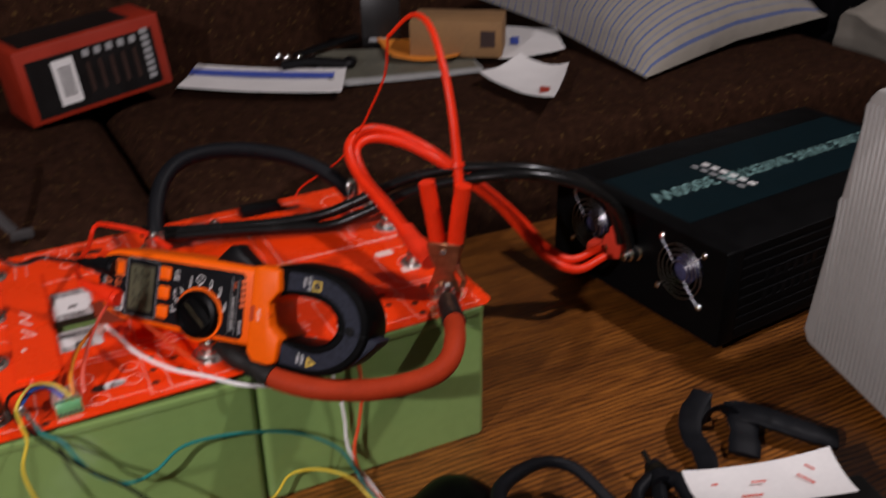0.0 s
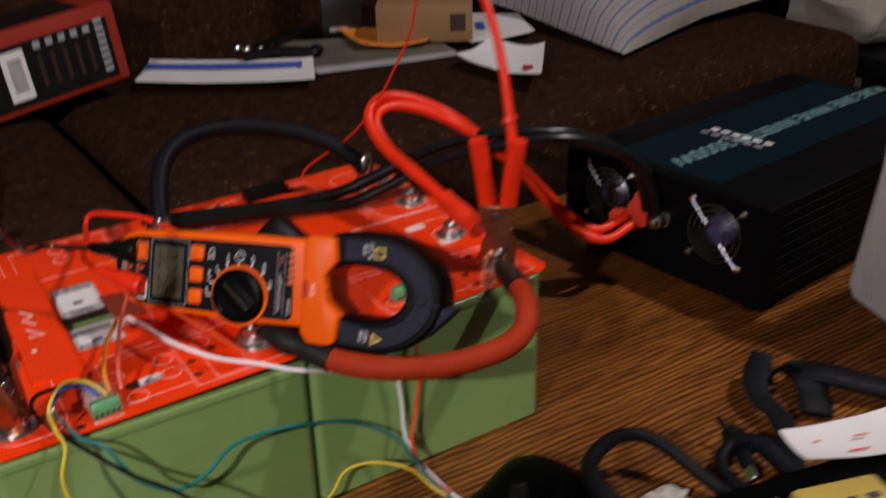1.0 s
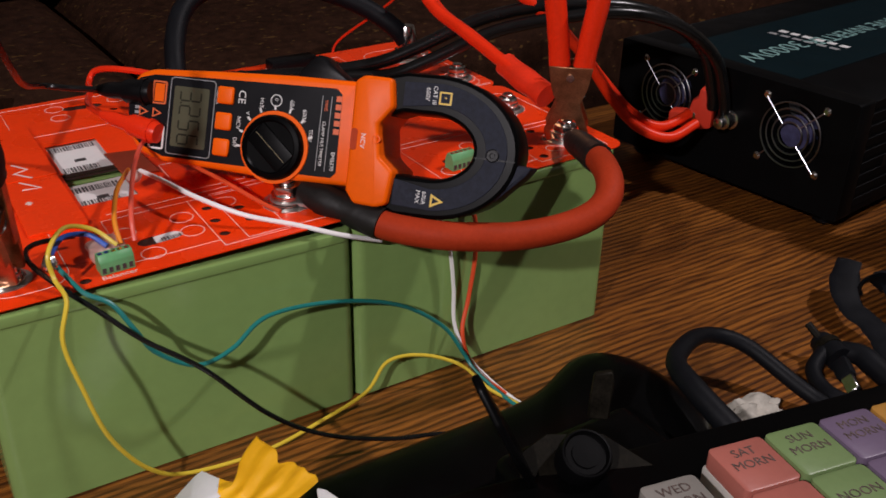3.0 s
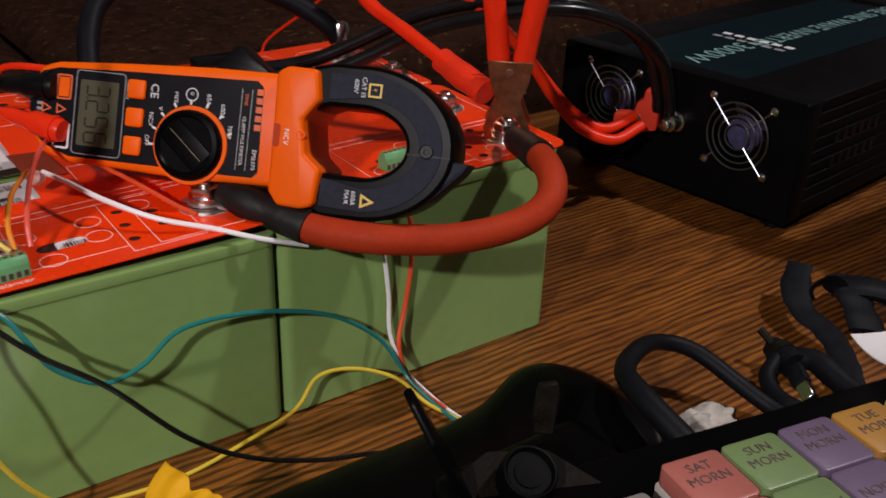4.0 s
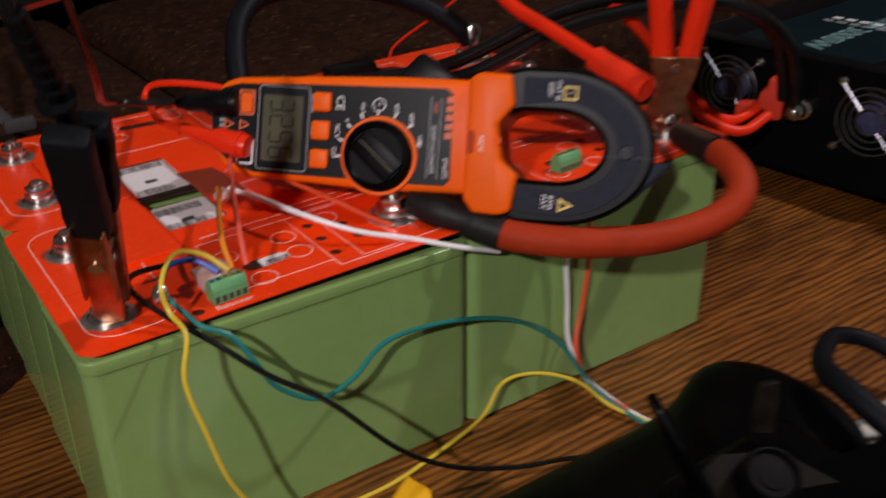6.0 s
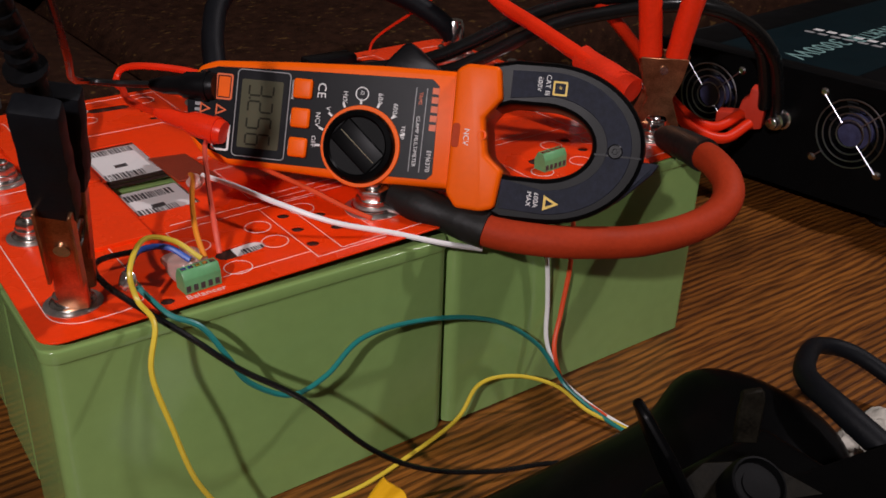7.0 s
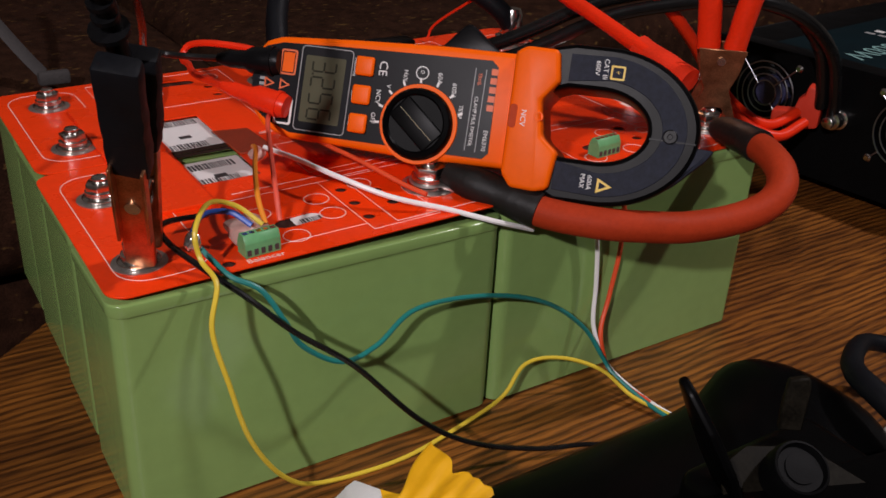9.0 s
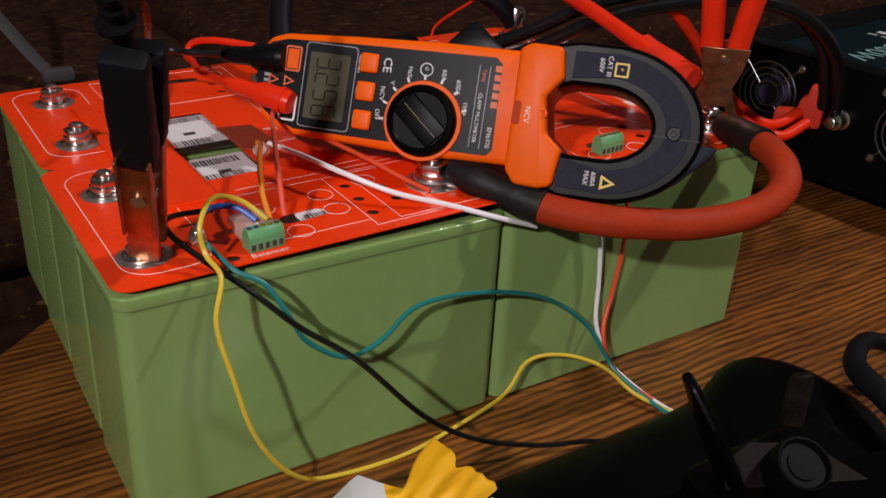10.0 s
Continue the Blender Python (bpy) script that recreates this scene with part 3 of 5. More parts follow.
def clamp_meter():
    m = thing("clamp_multimeter", "orange and black clamp multimeter leaning on its side across the board", "multimeter", (0.0, 0.06, ZB))

    def p(name, bm, material, parent=m, label="", smooth=True):
        return part(name, bm, material, parent, label, MM, smooth)
    shell = [(-47, 22), (-46.5, 31), (-43, 36), (-36, 38.6), (0, 41), (40, 43), (76, 43.5), (76, -6.5), (30, -8), (-10, -7), (-28, -7), (-40, -3), (-46, 4)]
    body = p("shell", prism(shell, -30, 0.0, 2.6, 3), ORANGE, m, "glossy orange plastic shell")
    p("back_shell", prism([(x * 0.97 + 0.5, y * 0.94 + 1) for x, y in shell], -33, -29, 1.5, 2), BLACK)
    face = [(-47.4, 20), (-46.2, 29), (-42, 33.5), (-34, 35.8), (0, 37.2), (63, 39), (66, 36.5), (67, -1), (64.5, -3.6), (46, -4.0)] + arc(34.2, 7.4, 17.2, -42, -138, 8) + [(20, -3.8), (-26, -4.2), (-38, 0), (-46, 6)]
    panel = p("face_panel", prism(face, -0.5, 0.35, 0.2, 1), PANEL, m, "black printed face panel")
    p("dial_ring", plate([arc(34.2, 7.4, 17.4, 0, 360, 40)[:-1], arc(34.2, 7.4, 16.0, 360, 0, 40)[:-1]], 0.2, 1.4, 0.3), ORANGE, panel)
    dial = p("dial", lathe_at(34.2, 7.4, [(15.7, 0.2), (15.7, 4.0), (14.9, 5.6), (13.0, 6.2), (12.2, 5.2), (2, 5.0)]), DEEP, m, "black rotary dial")
    turn = Matrix.Translation((34.2, 7.4, 0)) @ pose(0, 0, 0, 0, 0, -40)
    grip = box((-11.6, -6.2, 4.0), (11.6, 6.2, 5.65), 0.9, 4)
    grip.transform(turn)
    p("dial_grip", grip, DEEP, dial)
    for k in range(16):
        a = radians(k * 22.5)
        p("dial_rib", box((34.2 + 14.8 * math.cos(a) - 0.9, 7.4 + 14.8 * math.sin(a) - 0.9, 1.0), (34.2 + 14.8 * math.cos(a) + 0.9, 7.4 + 14.8 * math.sin(a) + 0.9, 4.9), 0.6, 1), DEEP, dial)
    mark = box((-10.2, -0.16, 5.6), (10.2, 0.16, 5.72))
    mark.transform(turn)
    p("dial_pointer", mark, DIALMARK, dial)
    # display
    p("lcd_frame", plate([rrect(-24.6, -2.6, 0.2, 35.8, 2.0), rrect(-24.2, -2.2, -0.2, 35.4, 1.7)[::-1]], 0.3, 0.6), GREYPRINT, panel)
    lcd = p("lcd_window", plate([rrect(-22.2, 1.5, -3.0, 31.5, 0.8)], 0.4, 0.66), LCD, m, "grey-green liquid crystal display")
    p("lcd_glass_border", plate([rrect(-24, -2, -0.6, 35, 1.6), rrect(-22.2, 1.5, -3.0, 31.5, 0.8)[::-1]], 0.3, 0.65), PANEL, panel)
    digits(p, lcd)
    for y in (29.6, 16.9, 4.1):
        p("button", box((2.0, y - 4.3, 0.3), (10.6, y + 4.3, 2.6), 1.3, 3), ORANGE, m, "orange push button")
    # head and jaws
    p("head", prism([(73.5, 43.6), (78, 46.6), (91.8, 46.4), (93.9, 33), (87.2, 24.5), (89.6, 9.5), (97.2, 3.6), (95.4, -12.4), (90, -14.2), (79, -13.8), (74.5, -8)], -31, 6, 1.8, 3), ORANGE, m, "orange head block")
    p("sensor_window", prism(rrect(74.7, 11.4, 77.9, 21.5, 1.2, 4), 5.7, 6.25, 0.15, 1), REDLENS, m, "smoky red sensor window")
    p("sensor_dimple", lathe_at(87.2, 17.5, [(2.0, 2.0), (2.0, 6.1), (1.6, 6.15), (1.4, 4.5)]), ORANGE, m)
    outer = [(90, 46.5), (98, 48.4)] + arc(113, 17, 39.5, 88, -88, 30, 31.6) + [(98, -14.8), (90, -11.5)]
    inner = [(90, 31)] + [(97, 33.6)] + arc(112, 17, 22.8, 88, -88, 22, 16.8) + [(97, 0.2), (90, 5.0)]
    jaw = p("jaw", plate([outer + inner[::-1]], -27, 1.0, 2.0), DEEP, m, "black hinged clamp jaw")
    sc = lambda k: arc(112.6, 17, 31.8 + k, 86, -86, 28, 25 + k)
    p("jaw_inlay", plate([[(97, 45.6)] + sc(4.3) + [(97, -11.6), (97, 0.2)] + sc(-5.2)[::-1] + [(97, 34.6)]], 0.8, 1.6, 0.25), JAWGREY, jaw, "textured grey jaw inlay")
    p("jaw_gap", box((134.0, 14.4, 0.9), (153.0, 15.1, 1.75)), BLACK, jaw)
    p("jaw_screw", lathe_at(142.3, 16.6, [(3.1, 1.0), (3.1, 1.8), (2.6, 2.2), (1.2, 2.2), (1.0, 1.7)]), BLACK, jaw)
    p("jaw_tip", prism([(132, -12), (147, 0), (151, 13.8), (161, 13.4), (158, 8.5), (146, -4)], -20, -0.5, 1.2, 2), JAWGREY, m, "dark grey jaw release tip")
    p("trigger", prism([(36, 42), (42, 49), (47, 54.5), (50, 55), (56, 50), (66, 43)], -24, -8, 1.6, 2), BLACK, m, "black jaw trigger")
    # printing: everything reads along the meter, turned a quarter
    def txt(s, u, v, size, material=PRINT, rot=-90, wide=1.0, z=0.42):
        part("lettering", words(s, size, 0.03, wide=wide), material, panel, "", MM @ Matrix.Translation((u, v, z)) @ pose(0, 0, 0, 0, 0, rot), False)
    for s, u, v, size in (("OFF", 12.7, 7.5, 2.90), ("NCV", 13.8, 17.1, 3.10), ("V", 18.1, 22.3, 2.80), ("Hz%", 25.3, 27.9, 2.90), ("60A", 40.9, 28.5, 3.10), ("600A", 47.9, 24.0, 3.10), ("TEMP", 52.1, 15.3, 2.50), ("CE", 14.4, 29.8, 5.60), ("MAX/MIN", 1.3, 28.8, 1.90), ("SEL/V", 1.8, 16.3, 1.80), ("HOLD", 2.0, 4.8, 1.80), ("EM6370", 64.5, 4.3, 2.80), ("CLAMP MULTIMETER", 58.3, 12.1, 2.35)):
        txt(s, u, v, size)
    txt("TRMS", 58.5, 30.5, 2.2, REDPRINT)
    txt("\u03a9", 32.7, 30.4, 2.2)
    part("lettering", words("NCV", 3.4, 0.03), PRINT, m, "", MM @ Matrix.Translation((80.7, 16.1, 6.1)) @ pose(0, 0, 0, 0, 0, -90), False)
    for k in range(5):  # maker's mark as a plain bar
        p("maker_mark", box((63.4, 17.2 + k * 3.9, 0.36), (66.4, 19.9 + k * 3.9, 0.42)), REDPRINT, panel, smooth=False)
    for u in (56.2, 60.9):
        p("rule", box((u, -1, 0.36), (u + 0.35, 35, 0.42)), GREYPRINT, panel, smooth=False)
    for a in (-176, 162, 140, 118, 95, 71, 47, 21):
        c, s = math.cos(radians(a)), math.sin(radians(a))
        b = box((18.2, -0.5, 0.36), (20.4, 0.5, 0.44))
        b.transform(Matrix.Translation((34.2, 7.4, 0)) @ pose(0, 0, 0, 0, 0, a))
        p("tick", b, PRINT, panel, smooth=False)
    p("range_circle", plate([arc(32.7, 30.0, 3.0, 0, 360, 24)[:-1], arc(32.7, 30.0, 2.55, 360, 0, 24)[:-1]], 0.36, 0.44), PRINT, panel, smooth=False)
    # jack surrounds and warning marks
    p("jack_surround", plate([rrect(-34.5, 21.5, -26.5, 33, 1.2), rrect(-33.7, 22.3, -27.3, 32.2, 0.8)[::-1]], 0.36, 0.6), REDPRINT, panel, smooth=False)
    p("jack_fill", box((-33.2, 22.8, 0.3), (-27.8, 31.7, 0.4)), ORANGE, panel, smooth=False)
    p("jack_surround", plate([rrect(-34.5, -1, -26.0, 11, 1.2), rrect(-33.6, -0.1, -26.9, 10.1, 0.8)[::-1]], 0.36, 0.6), PRINT, panel, smooth=False)
    for u in (-38.5, -31.0):
        p("warning_triangle", plate([[(u - 2.6, 14.5), (u + 2.6, 17), (u - 2.6, 19.5)], [(u - 1.9, 15.6), (u + 1.2, 17), (u - 1.9, 18.4)][::-1]], 0.36, 0.44), REDPRINT, panel, smooth=False)
    for v in (13, 15.5, 18, 20.5):
        p("printed_bar", box((-43.5, v, 0.36), (-41.0, v + 1.4, 0.44)), GREYPRINT, panel, smooth=False)
    p("warning_square", plate([rrect(114, 37, 120, 43, 0.4), rrect(114.8, 37.8, 119.2, 42.2, 0.3)[::-1]], 1.6, 1.7), YELPRINT, jaw, smooth=False)
    p("bolt_mark", plate([[(115.8, 40.4), (117.6, 39.6), (117.2, 40.6), (118.6, 39.9), (116.6, 41), (117, 40)]], 1.6, 1.7), YELPRINT, jaw, smooth=False)
    p("warning_triangle", plate([[(115.5, -10.8), (122, -7.6), (115.5, -4.4)], [(116.5, -9.2), (119.8, -7.6), (116.5, -6.0)][::-1]], 1.6, 1.7), YELPRINT, jaw, smooth=False)
    for s, u, v in (("CAT III", 111.8, 41.0), ("600V", 108.4, 41.2), ("600A", 112.2, -6.8), ("MAX", 109.2, -6.6)):
        part("lettering", words(s, 2.9, 0.03), PRINT, jaw, "", MM @ Matrix.Translation((u, v, 1.72)) @ pose(0, 0, 0, 0, 0, -90), False)


def lathe_at(cx, cy, profile, sides=36):
    b = lathe(profile, sides)
    bmesh.ops.translate(b, vec=(cx, cy, 0), verts=b.verts)
    return b


def digits(p, lcd):
    """3256 in seven segments, reading down the display."""
    segs = {"3": "abgcd", "2": "abged", "5": "afgcd", "6": "afgedc"}
    shape = {"a": (0, 2, 1), "b": (1, 1, 0), "c": (1, 0, 0), "d": (0, 0, 1), "e": (0, 0, 0), "f": (0, 1, 0), "g": (0, 1, 1)}
    W, Hh, T = 4.6, 5.6, 0.85
    for i, ch in enumerate("3256"):
        for c in segs[ch]:
            x, y, flat = shape[c]
            if flat:
                bm = box((T * 0.4, y * Hh - T / 2, 0), (W - T * 0.4, y * Hh + T / 2, 0.05))
            else:
                bm = box((x * W - T / 2, y * Hh + T * 0.4, 0), (x * W + T / 2, (y + 1) * Hh - T * 0.4, 0.05))
            # upright digit axes: right -> -v, up -> +u
            bm.transform(Matrix.Translation((-18.5, 29.3 - i * 7.2, 0.67)) @ pose(0, 0, 0, 0, 0, -90))
            p("segment", bm, LCDINK, lcd, smooth=False)
    p("decimal_point", box((-18.6, 23.0, 0.66), (-17.6, 23.8, 0.72)), LCDINK, lcd, smooth=False)


clamp_meter()


# ---------------------------------------------------------------- power inverter
FL, FR, INV_Z0, INV_H = Vector((0.360, 0.2065, 0)), Vector((0.385, -0.002, 0)), 0.012, 0.0865
ACROSS = (FR - FL).normalized()
ALONG = Vector((-ACROSS.y, ACROSS.x, 0))
INV_W, INV_L = (FR - FL).length, 0.36
IM = frame_of(FL + Vector((0, 0, INV_Z0)), ACROSS, ALONG)  # local x across the front, y into the body, z up


def inverter():
    v = thing("power_inverter", "black metal power inverter with teal label and two front fans", "inverter", FL + Vector((0, 0, 0)))

    def p(name, bm, material, parent=v, label="", smooth=True):
        return part(name, bm, material, parent, label, IM, smooth)
    W, L, H = INV_W, INV_L, INV_H
    p("case", box((0, 0.0175, 0), (W, L, H), 0.0015, 2), INVBLACK)
    front = plate([rrect(-0.001, 0, W + 0.001, H + 0.001, 0.002, 3)[::1], arc(0.050, 0.053, 0.0255, 360, 0, 36)[:-1], arc(W - 0.046, 0.053, 0.0255, 360, 0, 36)[:-1]], -0.018, 0.0012, 0.0003)
    front.transform(pose(0, 0, 0, 90))
    p("front_panel", front, INVBLACK)
    for k in range(9):
        p("side_fin", box((W - 0.0005, 0.020, 0.006 + k * 0.0093), (W + 0.0005, L - 0.01, 0.0125 + k * 0.0093), 0.0004, 1), INVBLACK)
        p("side_fin", box((-0.0012, 0.020, 0.006 + k * 0.0093), (0.0005, L - 0.01, 0.0120 + k * 0.0093), 0.0006, 1), INVBLACK)
    for k in range(6):
        for j in range(2):
            p("vent_slot", box((W + 0.0004, 0.05 + k * 0.012, 0.03 + j * 0.018), (W + 0.0008, 0.055 + k * 0.012, 0.04 + j * 0.018)), BLACK)
    for fx in (0.018, W - 0.018):
        for fy in (0.02, L - 0.02):
            foot = lathe([(0.007, -INV_Z0), (0.009, -INV_Z0 + 0.002), (0.0095, 0.001)], 14)
            foot.transform(Matrix.Translation((fx, fy, 0)))
            p("rubber_foot", foot, BLACK)
    # fans behind wire grilles
    for cx in (0.050, W - 0.046):
        fan = p("fan", turned([(0.0252, -0.0150), (0.0252, -0.0165), (0.0001, -0.0168)], cx, 0.053), BLACK)
        p("fan_hub", turned([(0.0128, -0.015), (0.0130, -0.0050), (0.0122, -0.0042), (0.001, -0.0042)], cx, 0.053), HUBGLINT, fan)
        for k in range(7):
            b = box((0.0105, -0.0035, -0.0004), (0.024, 0.0035, 0.0004))
            b.transform(Matrix.Translation((cx, 0.010, 0.053)) @ pose(0, 0, 0, 90) @ pose(0, 0, 0, 0, 0, k * 51.4 + 12) @ pose(0, 0, 0, 35))
            p("blade", b, BLACK, fan)
        for r in (0.0095, 0.0145, 0.0195, 0.0242):
            p("grille_ring", tube([(cx + x, -0.003, 0.053 + y) for x, y in arc(0, 0, r, 0, 360, 36)], 0.0006, 6, smooth=False), GRILLE, fan)
        for a, r0, r1 in ((45, 0.0095, 0.0325), (135, 0.0095, 0.0325), (225, 0.0242, 0.0325), (315, 0.0095, 0.0325)):
            c, s = math.cos(radians(a)), math.sin(radians(a))
            p("grille_spoke", tube([(cx + r0 * c, -0.0038, 0.053 + r0 * s), (cx + r1 * c, -0.0034, 0.053 + r1 * s)], 0.0005, 6, smooth=False), CHROME, fan)
            p("screw", turned([(0.0031, -0.001), (0.0031, 0.0022), (0.0018, 0.0034), (0.0006, 0.0034)], cx + 0.034 * c, 0.053 + 0.034 * s), STEEL, fan)
    # terminals
    for cx, colour in ((0.088, REDTAPE), (0.113, STEEL)):
        p("terminal", turned([(0.0075, 0.0), (0.0075, 0.004), (0.0062, 0.0045), (0.0062, 0.013), (0.0045, 0.0135), (0.0042, 0.019), (0.0035, 0.0195)], cx, 0.050), STEEL, v, "brass and zinc screw terminal")
    # label with lettering on the lid
    lab = p("label", box((0.038, 0.012, H), (W - 0.060, 0.348, H + 0.0004)), INVLABEL, v, "dark teal printed label", False)

    def txt(s, x, y, size, material, rot=-90, wide=1.0):
        part("lettering", words(s, size, 0.00005, wide=wide), material, lab, "", IM @ Matrix.Translation((x, y, H + 0.0005)) @ pose(0, 0, 0, 0, 0, rot), False)
    txt("3000W", 0.094, 0.070, 0.027, TEALTXT, -90, 1.0)
    txt("PURE SINE WAVE INVERTER", 0.098, 0.245, 0.024, TEALTXT, -90, 0.86)
    for k in range(6):
        p("indicator", box((0.060 + k * 0.0115, 0.128, H + 0.0004), (0.0675 + k * 0.0115, 0.1345, H + 0.0006)), PRINT, lab, smooth=False)
        p("printed_bar", box((0.058 + k * 0.0115, 0.116, H + 0.0004), (0.066 + k * 0.0115, 0.121, H + 0.0005)), GREYPRINT, lab, smooth=False)


def turned(profile, x, z):
    """Turned about the front's outward normal (local -y)."""
    b = lathe(profile, 22)
    b.transform(Matrix.Translation((x, 0, z)) @ pose(0, 0, 0, 90))
    return b


inverter()


# ---------------------------------------------------------------- heavy cables
def cable(name, label, pts, r, material, group="", **kw):
    c = thing(name, label, "cable", tuple(pts[0]), group)
    part("sheath", tube(pts, r, **kw), material, c)
    return c


def red_hose():
    pts = [(-0.004, 0.010, 0.1105), (0.006, -0.006, 0.107), (0.014, -0.018, 0.1055), (0.028, -0.033, 0.105), (0.044, -0.042, 0.104), (0.062, -0.049, 0.103), (0.084, -0.054, 0.104), (0.100, -0.057, 0.108),
           (0.110, -0.056, 0.114), (0.118, -0.048, 0.119), (0.126, -0.033, 0.121), (0.1335, -0.014, 0.120)]
    c = thing("jumper_cable", "thick brick-red sleeved jumper cable looping between two bolts", "cable", (-0.019, 0.033, ZB))
    part("sheath", tube(pts, 0.0070, 18), HOSE, c)
    part("sleeve", tube([(-0.014, 0.027, 0.1145), (-0.008, 0.016, 0.112), (0.000, 0.003, 0.1095), (0.009, -0.0115, 0.1065)], 0.0079, 16, wobble=0.12, taper=lambda t: 0.7 + 0.3 * min(1, t * 3)), SLEEVE, c, "black shrink sleeve")
    part("sleeve", tube([(0.129, -0.026, 0.121), (0.134, -0.010, 0.120), (0.1395, 0.004, 0.118), (0.144, 0.013, 0.1155)], 0.0080, 16, wobble=0.12, taper=lambda t: 1 - 0.3 * t ** 3), SLEEVE, c)
    for x, y in ((-0.019, 0.033), (0.150, 0.026)):
        b = prism(arc(0, 0, 0.0095, -60, 240, 14) + [(-0.005, -0.022), (0.005, -0.022)], 0.0016, 0.0034, 0.0004, 1)
        b.transform(Matrix.Translation((x, y, ZB + 0.003)) @ pose(0, 0, 0, 0, 0, 33 if x < 0 else -20))
        part("lug", b, TIN, c, "tinned copper cable lug")


red_hose()
arc_pts = [(-0.022, 0.19, 0.118), (-0.020, 0.197, 0.130), (-0.015, 0.209, 0.144), (-0.005, 0.222, 0.158), (0.011, 0.231, 0.167), (0.035, 0.234, 0.170), (0.064, 0.230, 0.168), (0.095, 0.219, 0.161), (0.117, 0.206, 0.151), (0.132, 0.194, 0.139), (0.140, 0.190, 0.128)]
c = cable("jumper_cable", "dull black jumper cable arching between two bolts", arc_pts, 0.0064, BLKRUBBER, sides=14)
for q in (arc_pts[0], arc_pts[-1]):
    b = lathe([(0.006, -0.008), (0.0068, 0.0), (0.0066, 0.008), (0.005, 0.012)], 16)
    part("crimp", b, STEEL, c, "shiny crimped lug", Matrix.Translation((q[0], q[1], q[2])))
blk = [(-0.03, 0.214, 0.121), (0.001, 0.207, 0.118), (0.039, 0.196, 0.1175), (0.075, 0.183, 0.119), (0.107, 0.172, 0.123), (0.132, 0.163, 0.132), (0.157, 0.155, 0.143), (0.183, 0.148, 0.151), (0.215, 0.134, 0.157), (0.245, 0.117, 0.158), (0.275, 0.106, 0.154), (0.308, 0.100, 0.140), (0.338, 0.100, 0.116), (0.354, 0.102, 0.086), (0.360, 0.104, 0.070)]
cable("battery_cable", "glossy black battery cable running to the inverter", blk, 0.0045, BLKCABLE, "black battery cables", sides=12)
cable("battery_cable", "glossy black battery cable running to the inverter", [(x + 0.004, y - 0.009, max(0.1165, z - 0.007) if i < 9 else z - 0.004) for i, (x, y, z) in enumerate(blk)], 0.0045, BLKCABLE, "black battery cables", sides=12)


# ---------------------------------------------------------------- sofa
SM = pose(0.0, 0.0, 0.0, 0, 0, 2)


def soft_box(lo, hi, r, cuts, puff=0.0, rough=0.0):
    b = box(lo, hi, r, 4)
    bmesh.ops.subdivide_edges(b, edges=[e for e in b.edges if e.calc_length() > 0.12], cuts=cuts, use_grid_fill=True)
    c = (Vector(lo) + Vector(hi)) / 2
    h = (Vector(hi) - Vector(lo)) / 2
    for v in b.verts:
        q = v.co - c
        if q.z > 0:
            v.co.z += puff * max(0, 1 - (q.x / h.x) ** 2) * max(0, 1 - (q.y / h.y) ** 2)
        v.co += Vector((noise.noise(v.co * 5), noise.noise(v.co * 5 + Vector((7, 0, 0))), noise.noise(v.co * 5 + Vector((0, 9, 0))))) * rough
    return b


def sofa():
    s = thing("sofa", "worn brown woven fabric sofa with loose seat cushions", "sofa", (0.3, 0.8, -0.43))
    for x0, x1 in ((-0.85, 0.0255), (0.0265, 1.06)):
        part("seat_cushion", soft_box((x0, 0.335, -0.06), (x1, 1.02, 0.079), 0.035, 6, 0.014, 0.004), FABRIC, s, tf=SM)
    part("base", box((-0.85, 0.36, -0.40), (1.05, 1.15, -0.06), 0.02, 3), FABRIC, s, tf=SM)
    back = pose(0, 0, 0, -9, 0, 9)
    for x0, x1 in ((-0.78, 0.47), (0.48, 1.15)):
        part("back_cushion", soft_box((x0, 0.70 if x0 < 0 else 0.82, 0.03), (x1, 0.98, 0.52), 0.06, 5, 0.0, 0.008), FABRIC, s, tf=back)
    for x in (-0.7, 0.9):
        part("foot", box((x - 0.03, 0.4, -0.43), (x + 0.03, 0.46, -0.395)), BLACK, s, tf=SM)


sofa()


# ---------------------------------------------------------------- labels, connectors and thin wires on the board
def cell_label(x0, y0, x1, y1, lift):
    z = CELL_H + 0.0006 + lift
    t = thing("cell_label", "white barcode sticker on a cell lid", "label", (x0, y0, z), "cell stickers")
    part("paper", plate([rrect(x0, y0, x1, y1, 0.001, 2)], z - 0.0002, z), WHITE, t, tf=RISE, smooth=False)
    x = x0 + 0.003
    while x < x1 - 0.004:
        w = random.choice((0.0004, 0.0007, 0.0011))
        part("bar", box((x, y1 - 0.0105, z), (x + w, y1 - 0.0035, z + 0.0001)), INK, t, tf=RISE, smooth=False)
        x += w + random.choice((0.0005, 0.0008))
    x = x0 + 0.004
    while y1 - y0 > 0.03 and x < x1 - 0.008:
        w = random.choice((0.0004, 0.0007, 0.0011))
        part("bar", box((x, y0 + 0.004, z), (x + w, y0 + 0.011, z + 0.0001)), INK, t, tf=RISE, smooth=False)
        x += w + random.choice((0.0005, 0.0008))
    part("square", box(((x0 + x1) / 2 - 0.003, (y0 + y1) / 2 - 0.006, z), ((x0 + x1) / 2 + 0.003, (y0 + y1) / 2 - 0.002, z + 0.0001)), INK, t, tf=RISE, smooth=False)
    return t


